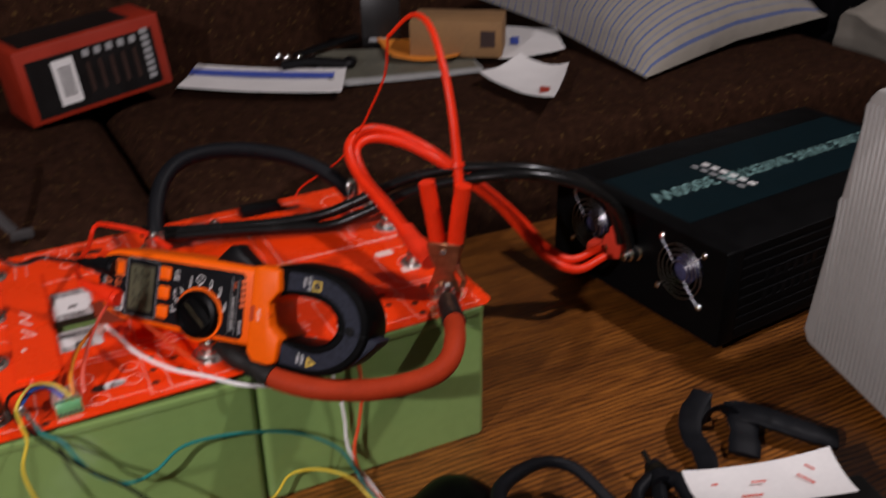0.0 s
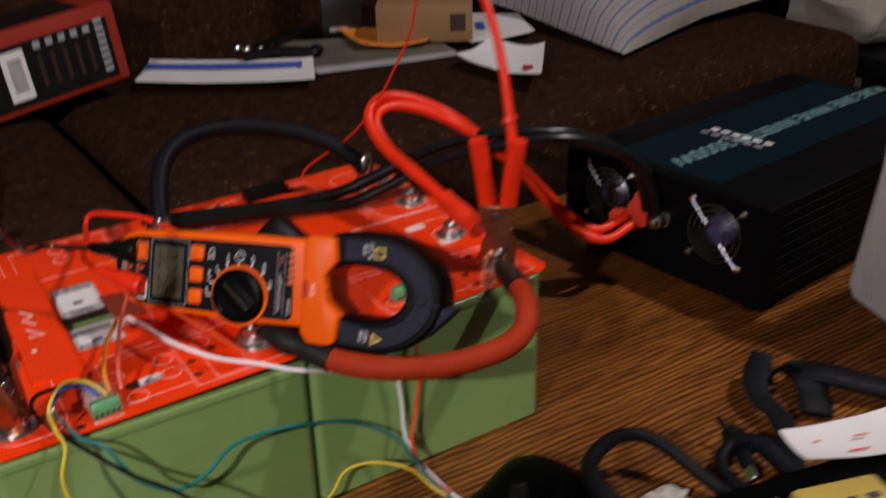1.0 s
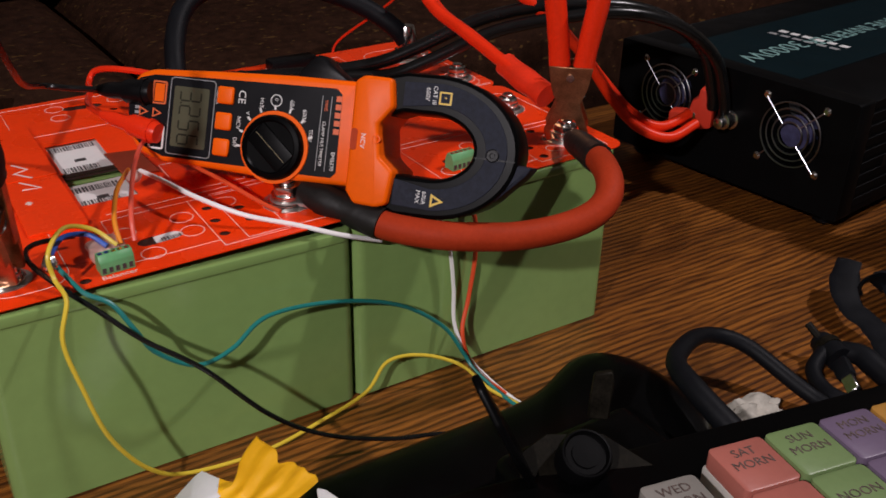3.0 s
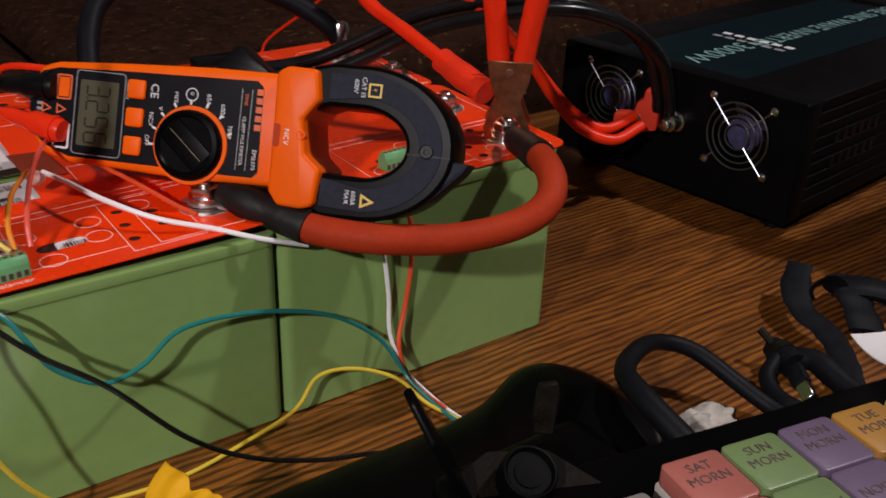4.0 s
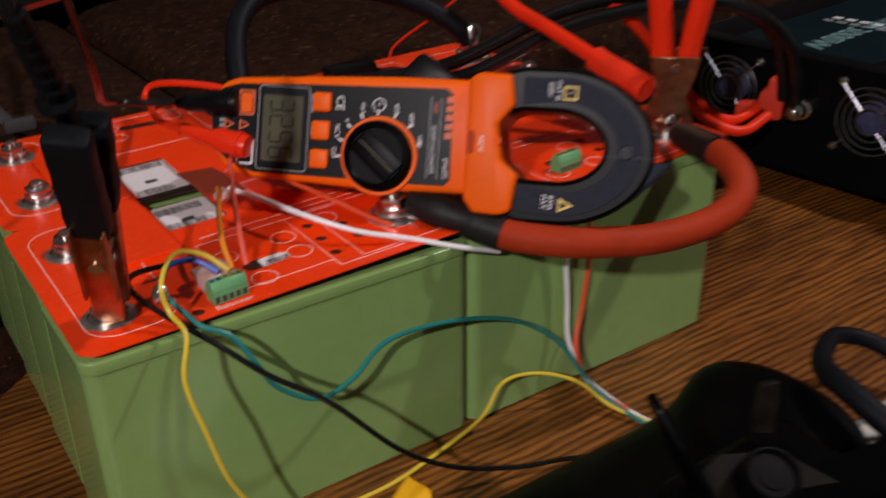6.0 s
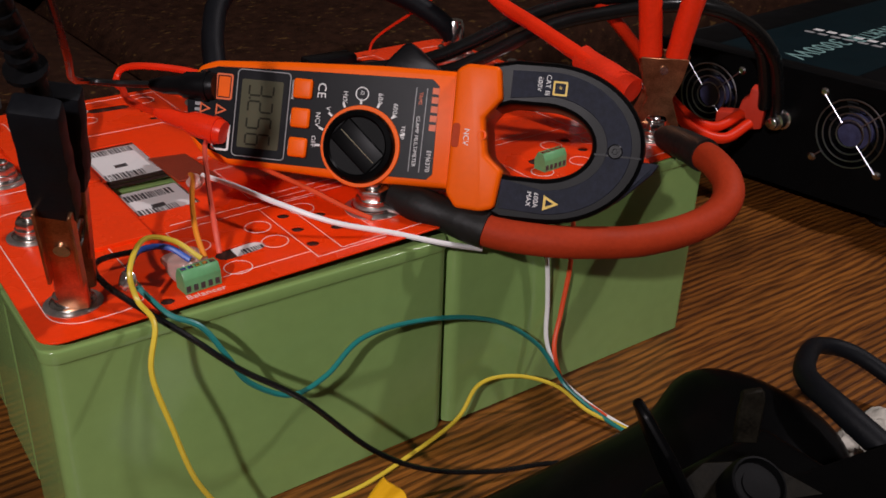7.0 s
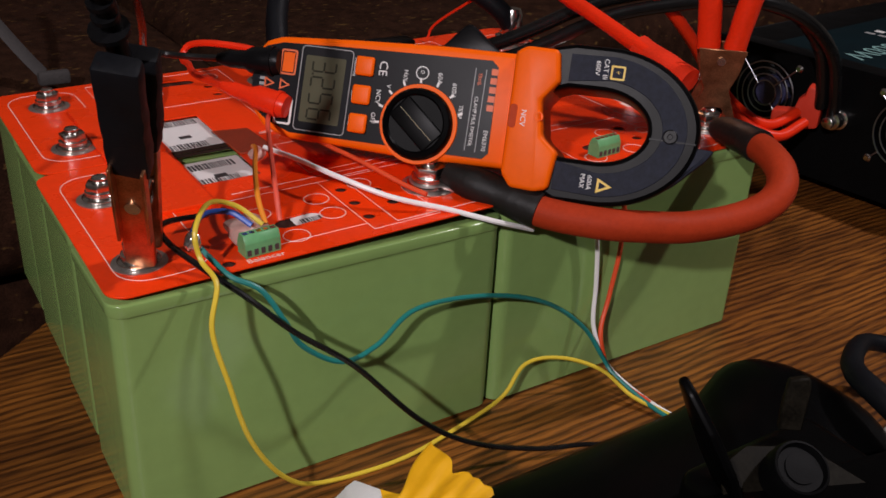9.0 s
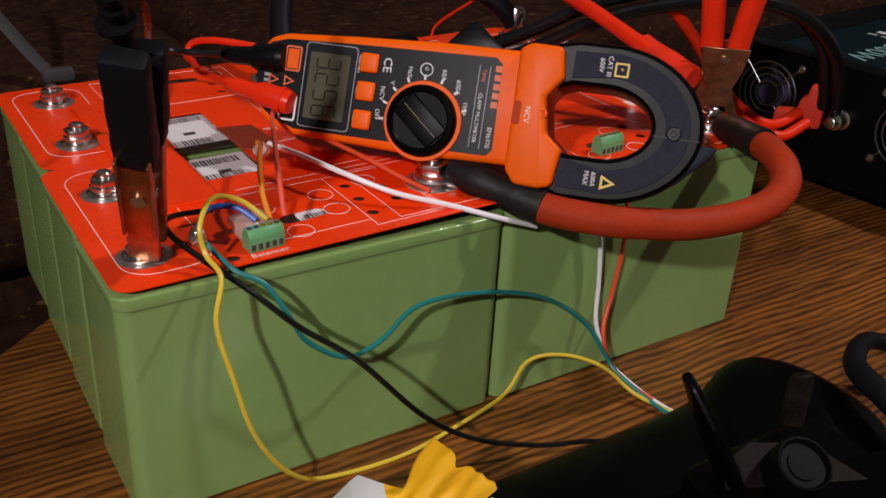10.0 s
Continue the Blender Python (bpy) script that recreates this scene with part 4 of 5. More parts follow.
cell_label(-0.108, 0.1285, -0.0775, 0.176, 0)
cell_label(-0.110, 0.0815, -0.079, 0.114, 0)
cell_label(-0.0875, 0.022, -0.0715, 0.034, 0.0014)
cell_label(0.080, 0.028, 0.096, 0.041, 0.0014)


def terminal_block():
    t = thing("terminal_block", "small green five-way screw terminal block", "connector", (0, 0, 0), "terminal blocks on the board")
    part("body", prism([(-0.0005, 0), (0.009, 0), (0.009, 0.006), (0.0065, 0.0105), (0.0015, 0.0105), (-0.0005, 0.007)], 0, 0.0185, 0.0003, 1), CONN, t, tf=Matrix(((0, 0, 1, -0.009), (1, 0, 0, 0), (0, 1, 0, 0), (0, 0, 0, 1))))
    for k in range(5):
        x = -0.0072 + k * 0.0036
        part("wire_port", box((x - 0.0010, -0.0008, 0.0012), (x + 0.0010, -0.0002, 0.0040)), INK, t)
        part("screw", box((x - 0.0012, 0.0022, 0.0103), (x + 0.0012, 0.0046, 0.0108)), STEEL, t)
    return t


tb = terminal_block()
tb.matrix_basis = place(-0.110, 0.0075, 3)
tb.scale = (0.80, 0.80, 0.86)
copy_thing(tb, place(0.077, 0.021, 3))


def wire(name, label, pts, r, material, **kw):
    c = thing(name, label, "wire", tuple(pts[0]), "thin wires")
    part("insulation", tube(pts, r, 8, **kw), material, c)
    return c


wire("yellow_wire", "thin yellow wire drooping down the green cells to the table",
     [(-0.108, 0.012, 0.115), (-0.116, 0.018, 0.122), (-0.128, 0.014, 0.127), (-0.137, 0.004, 0.122), (-0.137, 0.0, 0.112), (-0.1356, -0.0115, 0.1073), (-0.1409, -0.0187, 0.0935), (-0.1376, -0.023, 0.0725), (-0.1304, -0.0237, 0.0437), (-0.1152, -0.0195, 0.0169), (-0.096, -0.014, 0.0025), (-0.06, -0.016, 0.0015), (-0.028, -0.014, 0.006), (0.0, -0.009, 0.01), (0.014, -0.007, 0.023), (0.034, -0.01, 0.022), (0.052, -0.02, 0.015), (0.06, -0.034, 0.006), (0.068, -0.05, 0.003), (0.078, -0.085, 0.003)], 0.0010, YWIRE)
wire("teal_wire", "thin teal wire waving across the front of the cells",
     [(-0.134, 0.012, 0.112), (-0.131, 0.006, 0.108), (-0.127, -0.003, 0.104), (-0.118, -0.009, 0.099), (-0.111, -0.014, 0.086), (-0.1037, -0.0136, 0.0726), (-0.087, -0.0138, 0.0604), (-0.07, -0.0119, 0.0621), (-0.0504, -0.0099, 0.0728), (-0.0145, -0.0088, 0.0691), (0.0208, -0.0076, 0.0557), (0.047, -0.008, 0.035), (0.057, -0.014, 0.018), (0.06, -0.022, 0.01), (0.066, -0.048, 0.003), (0.074, -0.085, 0.003)], 0.0011, TWIRE)
wire("black_wire", "thin black wire hanging in front of the cells",
     [(-0.120, 0.040, 0.110), (-0.138, 0.038, 0.111), (-0.143, 0.022, 0.112), (-0.136, 0.004, 0.107), (-0.124, -0.010, 0.098), (-0.109, -0.018, 0.083), (-0.088, -0.026, 0.066), (-0.062, -0.034, 0.036), (-0.036, -0.037, 0.016), (-0.006, -0.044, 0.006), (0.026, -0.056, 0.004), (0.05, -0.09, 0.004)], 0.0012, BLKCABLE)
wire("white_wire", "white wire crossing the board towards the jumper cable",
     [(-0.077, 0.083, 0.117), (-0.072, 0.060, 0.119), (-0.064, 0.036, 0.118), (-0.048, 0.018, 0.1125), (-0.028, 0.005, 0.108), (-0.010, -0.006, 0.103), (0.012, -0.005, 0.094)], 0.0012, WWIRE)
wire("white_wire", "white wire falling from the hose down to the table",
     [(0.040, -0.002, 0.104), (0.048, -0.004, 0.094), (0.053, -0.004, 0.078), (0.056, -0.004, 0.054), (0.056, -0.006, 0.032), (0.061, -0.012, 0.014), (0.066, -0.022, 0.005), (0.070, -0.048, 0.002), (0.080, -0.085, 0.002)], 0.0011, WWIRE)
wire("orange_red_wire", "thin orange-red wire falling down the cells",
     [(0.060, 0.004, 0.106), (0.068, -0.003, 0.094), (0.070, -0.003, 0.070), (0.066, -0.004, 0.045), (0.060, -0.008, 0.026), (0.062, -0.018, 0.008), (0.068, -0.04, 0.0025)], 0.0012, RWIRE)
wire("orange_wire", "short orange wire rising from a terminal block", [(-0.106, 0.014, 0.114), (-0.1055, 0.022, 0.122), (-0.099, 0.040, 0.127), (-0.088, 0.066, 0.124), (-0.083, 0.082, 0.119)], 0.0011, OWIRE)
wire("red_wire", "short red wire rising from a terminal block", [(-0.100, 0.014, 0.114), (-0.098, 0.022, 0.124), (-0.088, 0.050, 0.131), (-0.074, 0.085, 0.130), (-0.064, 0.100, 0.127)], 0.0011, PWIRE)
wire("red_wire", "thin red wire running along the meter", [(-0.062, 0.100, 0.124), (-0.058, 0.082, 0.121), (-0.046, 0.052, 0.117), (-0.036, 0.030, 0.112), (-0.030, 0.018, 0.110)], 0.0011, RWIRE)
wire("blue_wire", "short blue wire curling into a terminal block", [(-0.112, 0.013, 0.115), (-0.118, 0.020, 0.119), (-0.128, 0.022, 0.119), (-0.135, 0.014, 0.116)], 0.0012, BWIRE)


def blob(name, label, c, r, squash, material, seed, category="glue"):
    b = bmesh.new()
    bmesh.ops.create_icosphere(b, subdivisions=3, radius=1)
    for v in b.verts:
        k = 1 + 0.28 * noise.noise(v.co * 1.6 + Vector((seed, 0, 0)))
        v.co = Vector((v.co.x * r * k, v.co.y * r * k, v.co.z * r * squash * k))
    ob = part(name, b, material, None, label, Matrix.Translation(c))
    return tagged(ob, label, category)


blob("hot_glue", "cloudy blob of hot glue over wire ends", (-0.111, 0.020, board_z(-0.11) + 0.005), 0.0092, 0.6, GLUE, 3)
blob("hot_glue", "cloudy blob of hot glue holding a solder joint", (-0.080, 0.085, 0.114), 0.0036, 0.9, GLUE, 8)
blob("solder_joint", "shiny solder joint on twisted wires", (-0.136, 0.011, 0.114), 0.0032, 1.2, SOLDER, 5, "solder")
blob("solder_joint", "shiny solder joint beside the meter jack", (-0.063, 0.100, 0.128), 0.004, 1.2, SOLDER, 6, "solder")
# dark translucent cover and black adapter lying on the board
tagged(part("tape_piece", plate([[(-0.0815, 0.141), (-0.0640, 0.137), (-0.0620, 0.102), (-0.0795, 0.107)]], ZB + 0.0006, ZB + 0.0014), mat("clear_red_film", (0.35, 0.05, 0.02), 0.25, vary=0.1), None, tf=RISE, smooth=False),
       "dark red film piece stuck on the board", "tape")
tagged(part("foam_block", box((0.055, 0.226, ZB + 0.004), (0.090, 0.240, ZB + 0.013), 0.002), BLACK), "small black foam block on the board edge", "block")
tagged(part("paper_tag", plate([rrect(0.074, 0.135, 0.102, 0.152, 0.001, 2)], ZB + 0.0042, ZB + 0.0048), WHITE, tf=pose(0, 0, 0.0)), "small white paper tag on the board", "tag")


# ---------------------------------------------------------------- test leads
def probe_plug(name, label, tip, tail, r, material):
    d = (Vector(tail) - Vector(tip))
    t = thing(name, label, "test lead", tuple(tip))
    L = d.length
    m = Matrix.Translation(tip) @ d.to_track_quat("Z", "Y").to_matrix().to_4x4()
    part("plug", lathe([(r * 0.9, 0), (r, 0.002), (r, L * 0.45), (r * 0.72, L * 0.55), (r * 0.66, L * 0.8), (r * 0.4, L), (r * 0.3, L)], 18), material, t, tf=m)
    part("collar", lathe([(r * 1.12, L * 0.1), (r * 1.12, L * 0.16)], 18), material, t, tf=m)
    return t


def on_meter(u, v, n):
    return tuple(MM @ Vector((u, v, n)))


tip, tail = on_meter(-34, 26.8, 0.5), on_meter(-66, 25.0, -1)
t = probe_plug("black_test_lead", "black test lead plugged into the meter", tip, tail, 0.0062, BLACK)
part("lead", tube([tail, (-0.094, 0.130, 0.149), (-0.106, 0.138, 0.150), (-0.119, 0.112, 0.160), (-0.128, 0.080, 0.180), (-0.140, 0.05, 0.215), (-0.160, 0.0, 0.262), (-0.180, -0.035, 0.262), (-0.174, -0.034, 0.232)], 0.0016, 8), BLKCABLE, t)
tip, tail = on_meter(-27, 6.8, 4), on_meter(-60, 12.5, 3)
t = probe_plug("red_test_lead", "red test lead plugged into the meter", tip, tail, 0.0056, REDCABLE)
part("lead", tube([tail, (-0.085, 0.140, 0.135), (-0.078, 0.175, 0.128), (-0.070, 0.205, 0.123), (-0.066, 0.228, 0.120), (-0.060, 0.232, 0.126), (-0.050, 0.215, 0.130), (-0.030, 0.195, 0.128), (-0.015, 0.17, 0.122)], 0.0019, 8), REDCABLE, t)


# ---------------------------------------------------------------- clamps
def slab_handle(h0, h1, s, spread, width):
    """A flat taped handle with square ends."""
    b = box((-width / 2, -0.0042, 0), (width / 2, 0.0042, h1 - h0), 0.0018, 2)
    bmesh.ops.subdivide_edges(b, edges=[e for e in b.edges if e.calc_length() > 0.02], cuts=8)
    for v in b.verts:
        v.co += Vector((noise.noise(v.co * 160), noise.noise(v.co * 160 + Vector((4, 0, 0))), 0)) * 0.0007
    b.transform(pose(0, s * 0.0058, h0, -s * math.degrees(math.atan((spread - 0.0058) / (h1 - h0)))))
    return b


def copper_jaw(length, width):
    """A bent copper plate along z with a rounded jaw end, in the xz plane."""
    w = width / 2
    o = arc(0, w * 0.5, w * 0.92, 200, 340, 10, w * 0.5) + [(w * 0.9, length * 0.3), (w * 0.82, length), (-w * 0.82, length), (-w * 0.9, length * 0.3)]
    b = prism(o, -0.0009, 0.0009, 0.0004, 1)
    for x in (-w * 0.84, w * 0.84):  # folded flanges
        b = prism([(x - 0.0006, length * 0.34), (x + 0.0006, length * 0.34), (x + 0.0006, length), (x - 0.0006, length)], 0.0, 0.0046, 0.0003, 1, b)
    b.transform(pose(0, 0, 0, 90))
    return b


def battery_clamp(name, label, base, top, facing, grip_mat, length, width, spread, copper_len, radius, flat, cheeks):
    """Two copper jaws with sleeved handles, standing on a bolt."""
    c = thing(name, label, "clamp", tuple(base))
    up = (Vector(top) - Vector(base)).normalized()
    side = up.cross(Vector(facing)).normalized()
    m = Matrix.Translation(base) @ Matrix((side.cross(up).normalized(), side, up)).transposed().to_4x4()
    for s in (-1, 1):
        if cheeks:
            o = [(-0.0105, 0.0), (-0.0125, 0.007), (-0.0085, 0.017), (-0.0065, 0.023), (-0.0100, 0.032), (-0.0120, copper_len), (0.0120, copper_len), (0.0100, 0.032), (0.0065, 0.023),
                 (0.0085, 0.017), (0.0125, 0.007), (0.0105, 0.0), (0.0070, 0.001), (0.0085, 0.007), (0.0040, 0.0135), (-0.0040, 0.0135), (-0.0085, 0.007), (-0.0070, 0.001)]
            b = prism(o, -0.0006, 0.0006, 0.0003, 1)
            b.transform(Matrix(((0, 0, 1, s * width * 0.42), (1, 0, 0, 0), (0, 1, 0, 0), (0, 0, 0, 1))))
            part("jaw", b, COPPER, c, "bright copper clamp jaw", m)
            part("rivet", tube([(s * width * 0.42 - 0.0016, 0, 0.038), (s * width * 0.42 + 0.0016, 0, 0.038)], 0.0022, 10, smooth=False), STEEL, c, tf=m)
        else:
            part("jaw", copper_jaw(copper_len, width), COPPER, c, "bright copper clamp jaw", m @ pose(0, s * 0.0045, 0, -s * 4, 0, 0))
        h0, h1 = copper_len * 0.96, length
        y0, y1 = s * 0.0065, s * spread
        part("handle", slab_handle(h0 - 0.004, h1 if s < 0 else h1 - 0.012, s, spread, width * 1.12) if not cheeks else tube([(0, y0, h0), (0, y0 + (y1 - y0) * 0.35, h0 + (h1 - h0) * 0.4), (0, y0 + (y1 - y0) * 0.9, h0 + (h1 - h0) * 0.9), (0, y1, h1)], radius, 12, flat=flat, wobble=0.08), grip_mat, c, tf=m)
    part("pivot", tube([(0, -0.009, copper_len * 0.62), (0, 0.009, copper_len * 0.62)], 0.0028, 10, smooth=False), STEEL, c, tf=m)
    for k in range(4):
        part("spring_coil", tube([(-0.004 + k * 0.0024 + 0.0005, 0.0052 * math.cos(a), copper_len * 0.62 + 0.0052 * math.sin(a)) for a in [i * math.pi / 6 for i in range(13)]], 0.0006, 5, smooth=False), STEEL, c, tf=m)
    return c


battery_clamp("alligator_clamp", "copper battery clamp with black taped handles gripping a bolt", (-0.151, 0.022, 0.107), (-0.160, -0.018, 0.192), (0.80, -0.55, 0.0), BLKRUBBER, 0.103, 0.0125, 0.010, 0.060, 0.0095, 0.55, False)
t = thing("test_probe", "black test probe pushed into the clamp handle", "test probe", (-0.162, -0.016, 0.18))
part("tip", tube([(-0.158, -0.004, 0.176), (-0.160, -0.012, 0.196)], 0.0013, 8, smooth=False), STEEL, t)
part("body", tube([(-0.159, -0.009, 0.186), (-0.165, -0.020, 0.208), (-0.174, -0.034, 0.232)], 0.0035, 12), BLACK, t)
for k in range(6):
    f = 0.35 + k * 0.1
    q = Vector((-0.159, -0.009, 0.186)).lerp(Vector((-0.174, -0.034, 0.232)), f)
    d = Vector((-0.015, -0.025, 0.046)).normalized() * 0.0008
    part("guard_ring", tube([q - d, q + d], 0.0040 if k else 0.0062, 14, smooth=False), BLACK, t)
battery_clamp("battery_clamp", "copper battery clamp with red sleeved handles gripping a bolt", (0.150, 0.026, 0.112), (0.147, 0.022, 0.20), (0.66, 0.75, 0.0), REDCABLE, 0.086, 0.018, 0.0128, 0.044, 0.0060, 0.95, True)

# red cables
cable("red_cable", "thick red cable looping over the board with a taped end", [(0.1389, 0.0390, 0.1372), (0.1379, 0.0504, 0.1403), (0.1360, 0.0710, 0.1459), (0.1328, 0.1071, 0.1556), (0.130, 0.138, 0.164), (0.129, 0.157, 0.178), (0.137, 0.165, 0.188), (0.154, 0.170, 0.190), (0.175, 0.163, 0.184), (0.195, 0.148, 0.172), (0.220, 0.140, 0.150), (0.250, 0.140, 0.124), (0.278, 0.138, 0.094), (0.293, 0.123, 0.073), (0.311, 0.109, 0.062), (0.340, 0.108, 0.067)], 0.0039, REDCABLE, "red battery cables", sides=12)
cable("red_cable", "thick red cable running beside it to the inverter", [(0.1427, 0.0411, 0.1348), (0.1426, 0.0535, 0.1371), (0.1408, 0.0741, 0.1427), (0.1388, 0.1071, 0.1516), (0.136, 0.140, 0.160), (0.135, 0.158, 0.174), (0.142, 0.164, 0.182), (0.158, 0.165, 0.183), (0.178, 0.157, 0.177), (0.198, 0.142, 0.165), (0.225, 0.132, 0.142), (0.252, 0.130, 0.116), (0.275, 0.126, 0.086), (0.293, 0.114, 0.064), (0.313, 0.100, 0.056), (0.340, 0.100, 0.062)], 0.0039, REDCABLE, "red battery cables", sides=12)
tagged(part("taped_end", tube([(0.1413, 0.0349, 0.1346), (0.1404, 0.0452, 0.1374), (0.1393, 0.0576, 0.1402), (0.1385, 0.0720, 0.1441)], 0.0070, 12, wobble=0.15), REDTAPE), "red tape wrapped round the cable ends", "tape")
loop = cable("red_cable", "red clamp cable rising in a tall loop", [(0.157, 0.020, 0.186), (0.158, 0.024, 0.205), (0.160, 0.036, 0.241), (0.161, 0.050, 0.268), (0.163, 0.075, 0.291), (0.160, 0.098, 0.294), (0.150, 0.118, 0.276)], 0.0037, REDCABLE, "red battery cables", sides=12, taper=lambda t: 1 - 0.6 * t)
part("thin_lead", tube([(0.150, 0.118, 0.276), (0.1535, 0.135, 0.2438), (0.1470, 0.150, 0.2145), (0.1410, 0.165, 0.1903), (0.1330, 0.195, 0.1575), (0.1123, 0.235, 0.124), (0.106, 0.238, 0.113)], 0.0009, 8), REDCABLE, loop, "thin red lead")
part("cable_tie", tube([(0.158, 0.0245, 0.2065), (0.158, 0.026, 0.2095)], 0.0050, 10, smooth=False), REDCABLE, loop)
# red terminal boot on the inverter
b = prism([(0, 0.002), (0.020, 0), (0.034, 0.004), (0.034, 0.032), (0.022, 0.034), (0.021, 0.026), (0.017, 0.024), (0.015, 0.014), (0, 0.012)], -0.0065, 0.0065, 0.0018, 2)
tagged(part("terminal_cover", b, mat("soft_red_rubber", (0.60, 0.040, 0.018), 0.5, spec=0.25, vary=0.06), None, tf=IM @ Matrix.Translation((0.070, -0.020, 0.038)) @ pose(0, 0, 0, 90, 0, 20)), "red rubber cover over the inverter terminal", "terminal cover")


# ---------------------------------------------------------------- clutter on the table
def hump_gadget():
    """A long black moulded stand: a low tail rising into a rounded saddle."""
    g = thing("tape_dispenser", "black moulded plastic tape dispenser with hub and cutter", "tape dispenser", (0.07, -0.09, 0.0))
    axis0, axis1 = Vector((-0.072, -0.096, 0)), Vector((0.1360, -0.097, 0))
    b = bmesh.new()
    rings = []
    for i in range(49):
        t = i / 48
        c = axis0.lerp(axis1, t)
        h = 0.0215 + 0.0140 * math.exp(-((t - 0.90) / 0.14) ** 2)
        w = 0.036 + 0.015 * math.exp(-((t - 0.90) / 0.15) ** 2)
        k = math.sqrt(max(0.02, min(1, t / 0.06)))
        if t > 0.76:  # round end
            k = math.sqrt(max(0.02, 1 - ((t - 0.76) / 0.24) ** 2))
        ring = []
        for j in range(20):
            a = 2 * math.pi * j / 20
            y, z = math.cos(a), math.sin(a)
            y = math.copysign(abs(y) ** 0.9, y)
            z = math.copysign(abs(z) ** 1.0, z)
            ring.append(b.verts.new((c.x, c.y + y * w * k, max(0.0, h * 0.5 + z * h * 0.5 * k + (0 if z > 0 else -h * (1 - k) * 0.5)))))
        rings.append(ring)
    for r0, r1 in zip(rings, rings[1:]):
        for j in range(20):
            b.faces.new((r0[j], r0[(j + 1) % 20], r1[(j + 1) % 20], r1[j]))
    b.faces.new(rings[0][::-1])
    b.faces.new(rings[-1])
    bmesh.ops.recalc_face_normals(b, faces=b.faces)
    part("body", b, DEEP, g)
    part("cradle", box((0.006, -0.158, 0.006), (0.082, -0.112, 0.040), 0.006, 3), DEEP, g)
    m = frame_of((0.027, -0.146, 0.0530), (0.90, -0.42, -0.02), (0.31, 0.62, 0.42))
    part("side_panel", prism([(-0.027, -0.018), (0.034, -0.020), (0.031, -0.002), (0.012, 0.0125), (-0.012, 0.0135), (-0.024, 0.006)], -0.0075, -0.0055, 0.0004, 1), SMOKE, g, "scuffed grey panel", m)
    hub = part("hub", lathe([(0.0105, -0.008), (0.0110, 0.0), (0.0108, 0.006), (0.0100, 0.0078), (0.0092, 0.0080), (0.0084, 0.0062), (0.001, 0.0062)], 28), INVBLACK, g, "round black hub", m)
    part("hub_flat", lathe([(0.0058, 0.006), (0.0058, 0.0068), (0.001, 0.0069)], 20), INVBLACK, hub, "", m)
    post = frame_of((0.057, -0.122, 0.046), (0.80, -0.60, 0.0), (0.12, 0.16, 0.98))
    part("post", prism([(-0.0050, 0), (0.0042, 0), (0.0052, 0.019), (0.0040, 0.023), (-0.0036, 0.0215), (-0.0048, 0.010)], -0.002, 0.002, 0.0007, 1), SMOKE, g, "grey upright post", post)
    fin = frame_of((-0.0100, -0.1202, 0.0910), (0.020, -0.016, -0.050), (0.34, 0.94, 0.0))
    part("cutter_fin", prism([(0.0, 0.001), (0.004, -0.004), (0.018, -0.0115), (0.036, -0.0135), (0.056, -0.009), (0.066, 0.004), (0.064, 0.014), (0.040, 0.0150), (0.020, 0.0105), (0.006, 0.0055), (0.001, 0.0040)], -0.0018, 0.0018, 0.0013, 2), DEEP, g, "thin black fin", fin)

hump_gadget()


def black_case():
    m = frame_of((-0.052, -0.126, 0.0), (0.98, -0.19, 0), (0.19, 0.98, 0))
    c = thing("black_box", "flat black plastic storage box under the pill organiser", "box", (0.1, -0.2, 0.0))
    part("body", box((0, -0.135, 0.0), (0.385, 0, 0.040), 0.003, 2), DEEP, c, tf=m)
    part("lid", box((-0.002, -0.137, 0.040), (0.387, 0.002, 0.0465), 0.002, 2), DEEP, c, tf=m)


black_case()
PM = frame_of((0.0525, -0.1835, 0.0467), (0.982, -0.188, 0), (0.188, 0.982, 0))


def pill_column(name, k, lids, material, label, at, cell, rows, wall):
    """One day's strip of compartments, each under a lettered lid."""
    p = thing(name, label, "pill organiser", tuple(at.translation), "days of the pill organiser")
    part("tray", box((0.0004, -cell * rows, 0), (cell - 0.0004, 0, 0.020), 0.0015, 2), wall, p, tf=at)
    for r, (a, b) in enumerate(lids):
        y1 = -r * cell
        lid = part("lid", prism(rrect(0.0008, y1 - cell + 0.0006, cell - 0.0008, y1 - 0.0006, 0.0022, 3), 0.0195, 0.0275, 0.0016, 2), material, p, tf=at)
        for s, dy in ((a, 0.0052), (b, -0.0012)):
            if s:
                part("lettering", words(s, 0.0060, 0.00005), FADED, lid, "", at @ Matrix.Translation((cell * 0.5, y1 - cell * 0.5 + dy + 0.001, 0.0277)), False)
    return p


CELL = 0.0262
for k, day in enumerate(("SAT", "SUN", "MON", "TUE")):
    colour = ("coral red", "light green", "purple", "amber")[k]
    pill_column("pill_organiser", k, ((day, "MORN"), ("", "NOON"), ("", "EVE")), PILLS[k], colour + " pill organiser strip with lettered lids", PM @ Matrix.Translation((k * CELL, 0, 0)), CELL, 3, PILLW if k == 0 else PILLS[k])
pill_column("pill_organiser", 0, (("WED", "MORN"),), CLEARLID, "cloudy clear single pill compartment with lettered lid", frame_of((0.0185, -0.1865, 0.0467), (0.98, -0.19, 0), (0.19, 0.98, 0)) @ Matrix.Translation((-0.003, 0, -0.0)), 0.025, 1, PILLW)

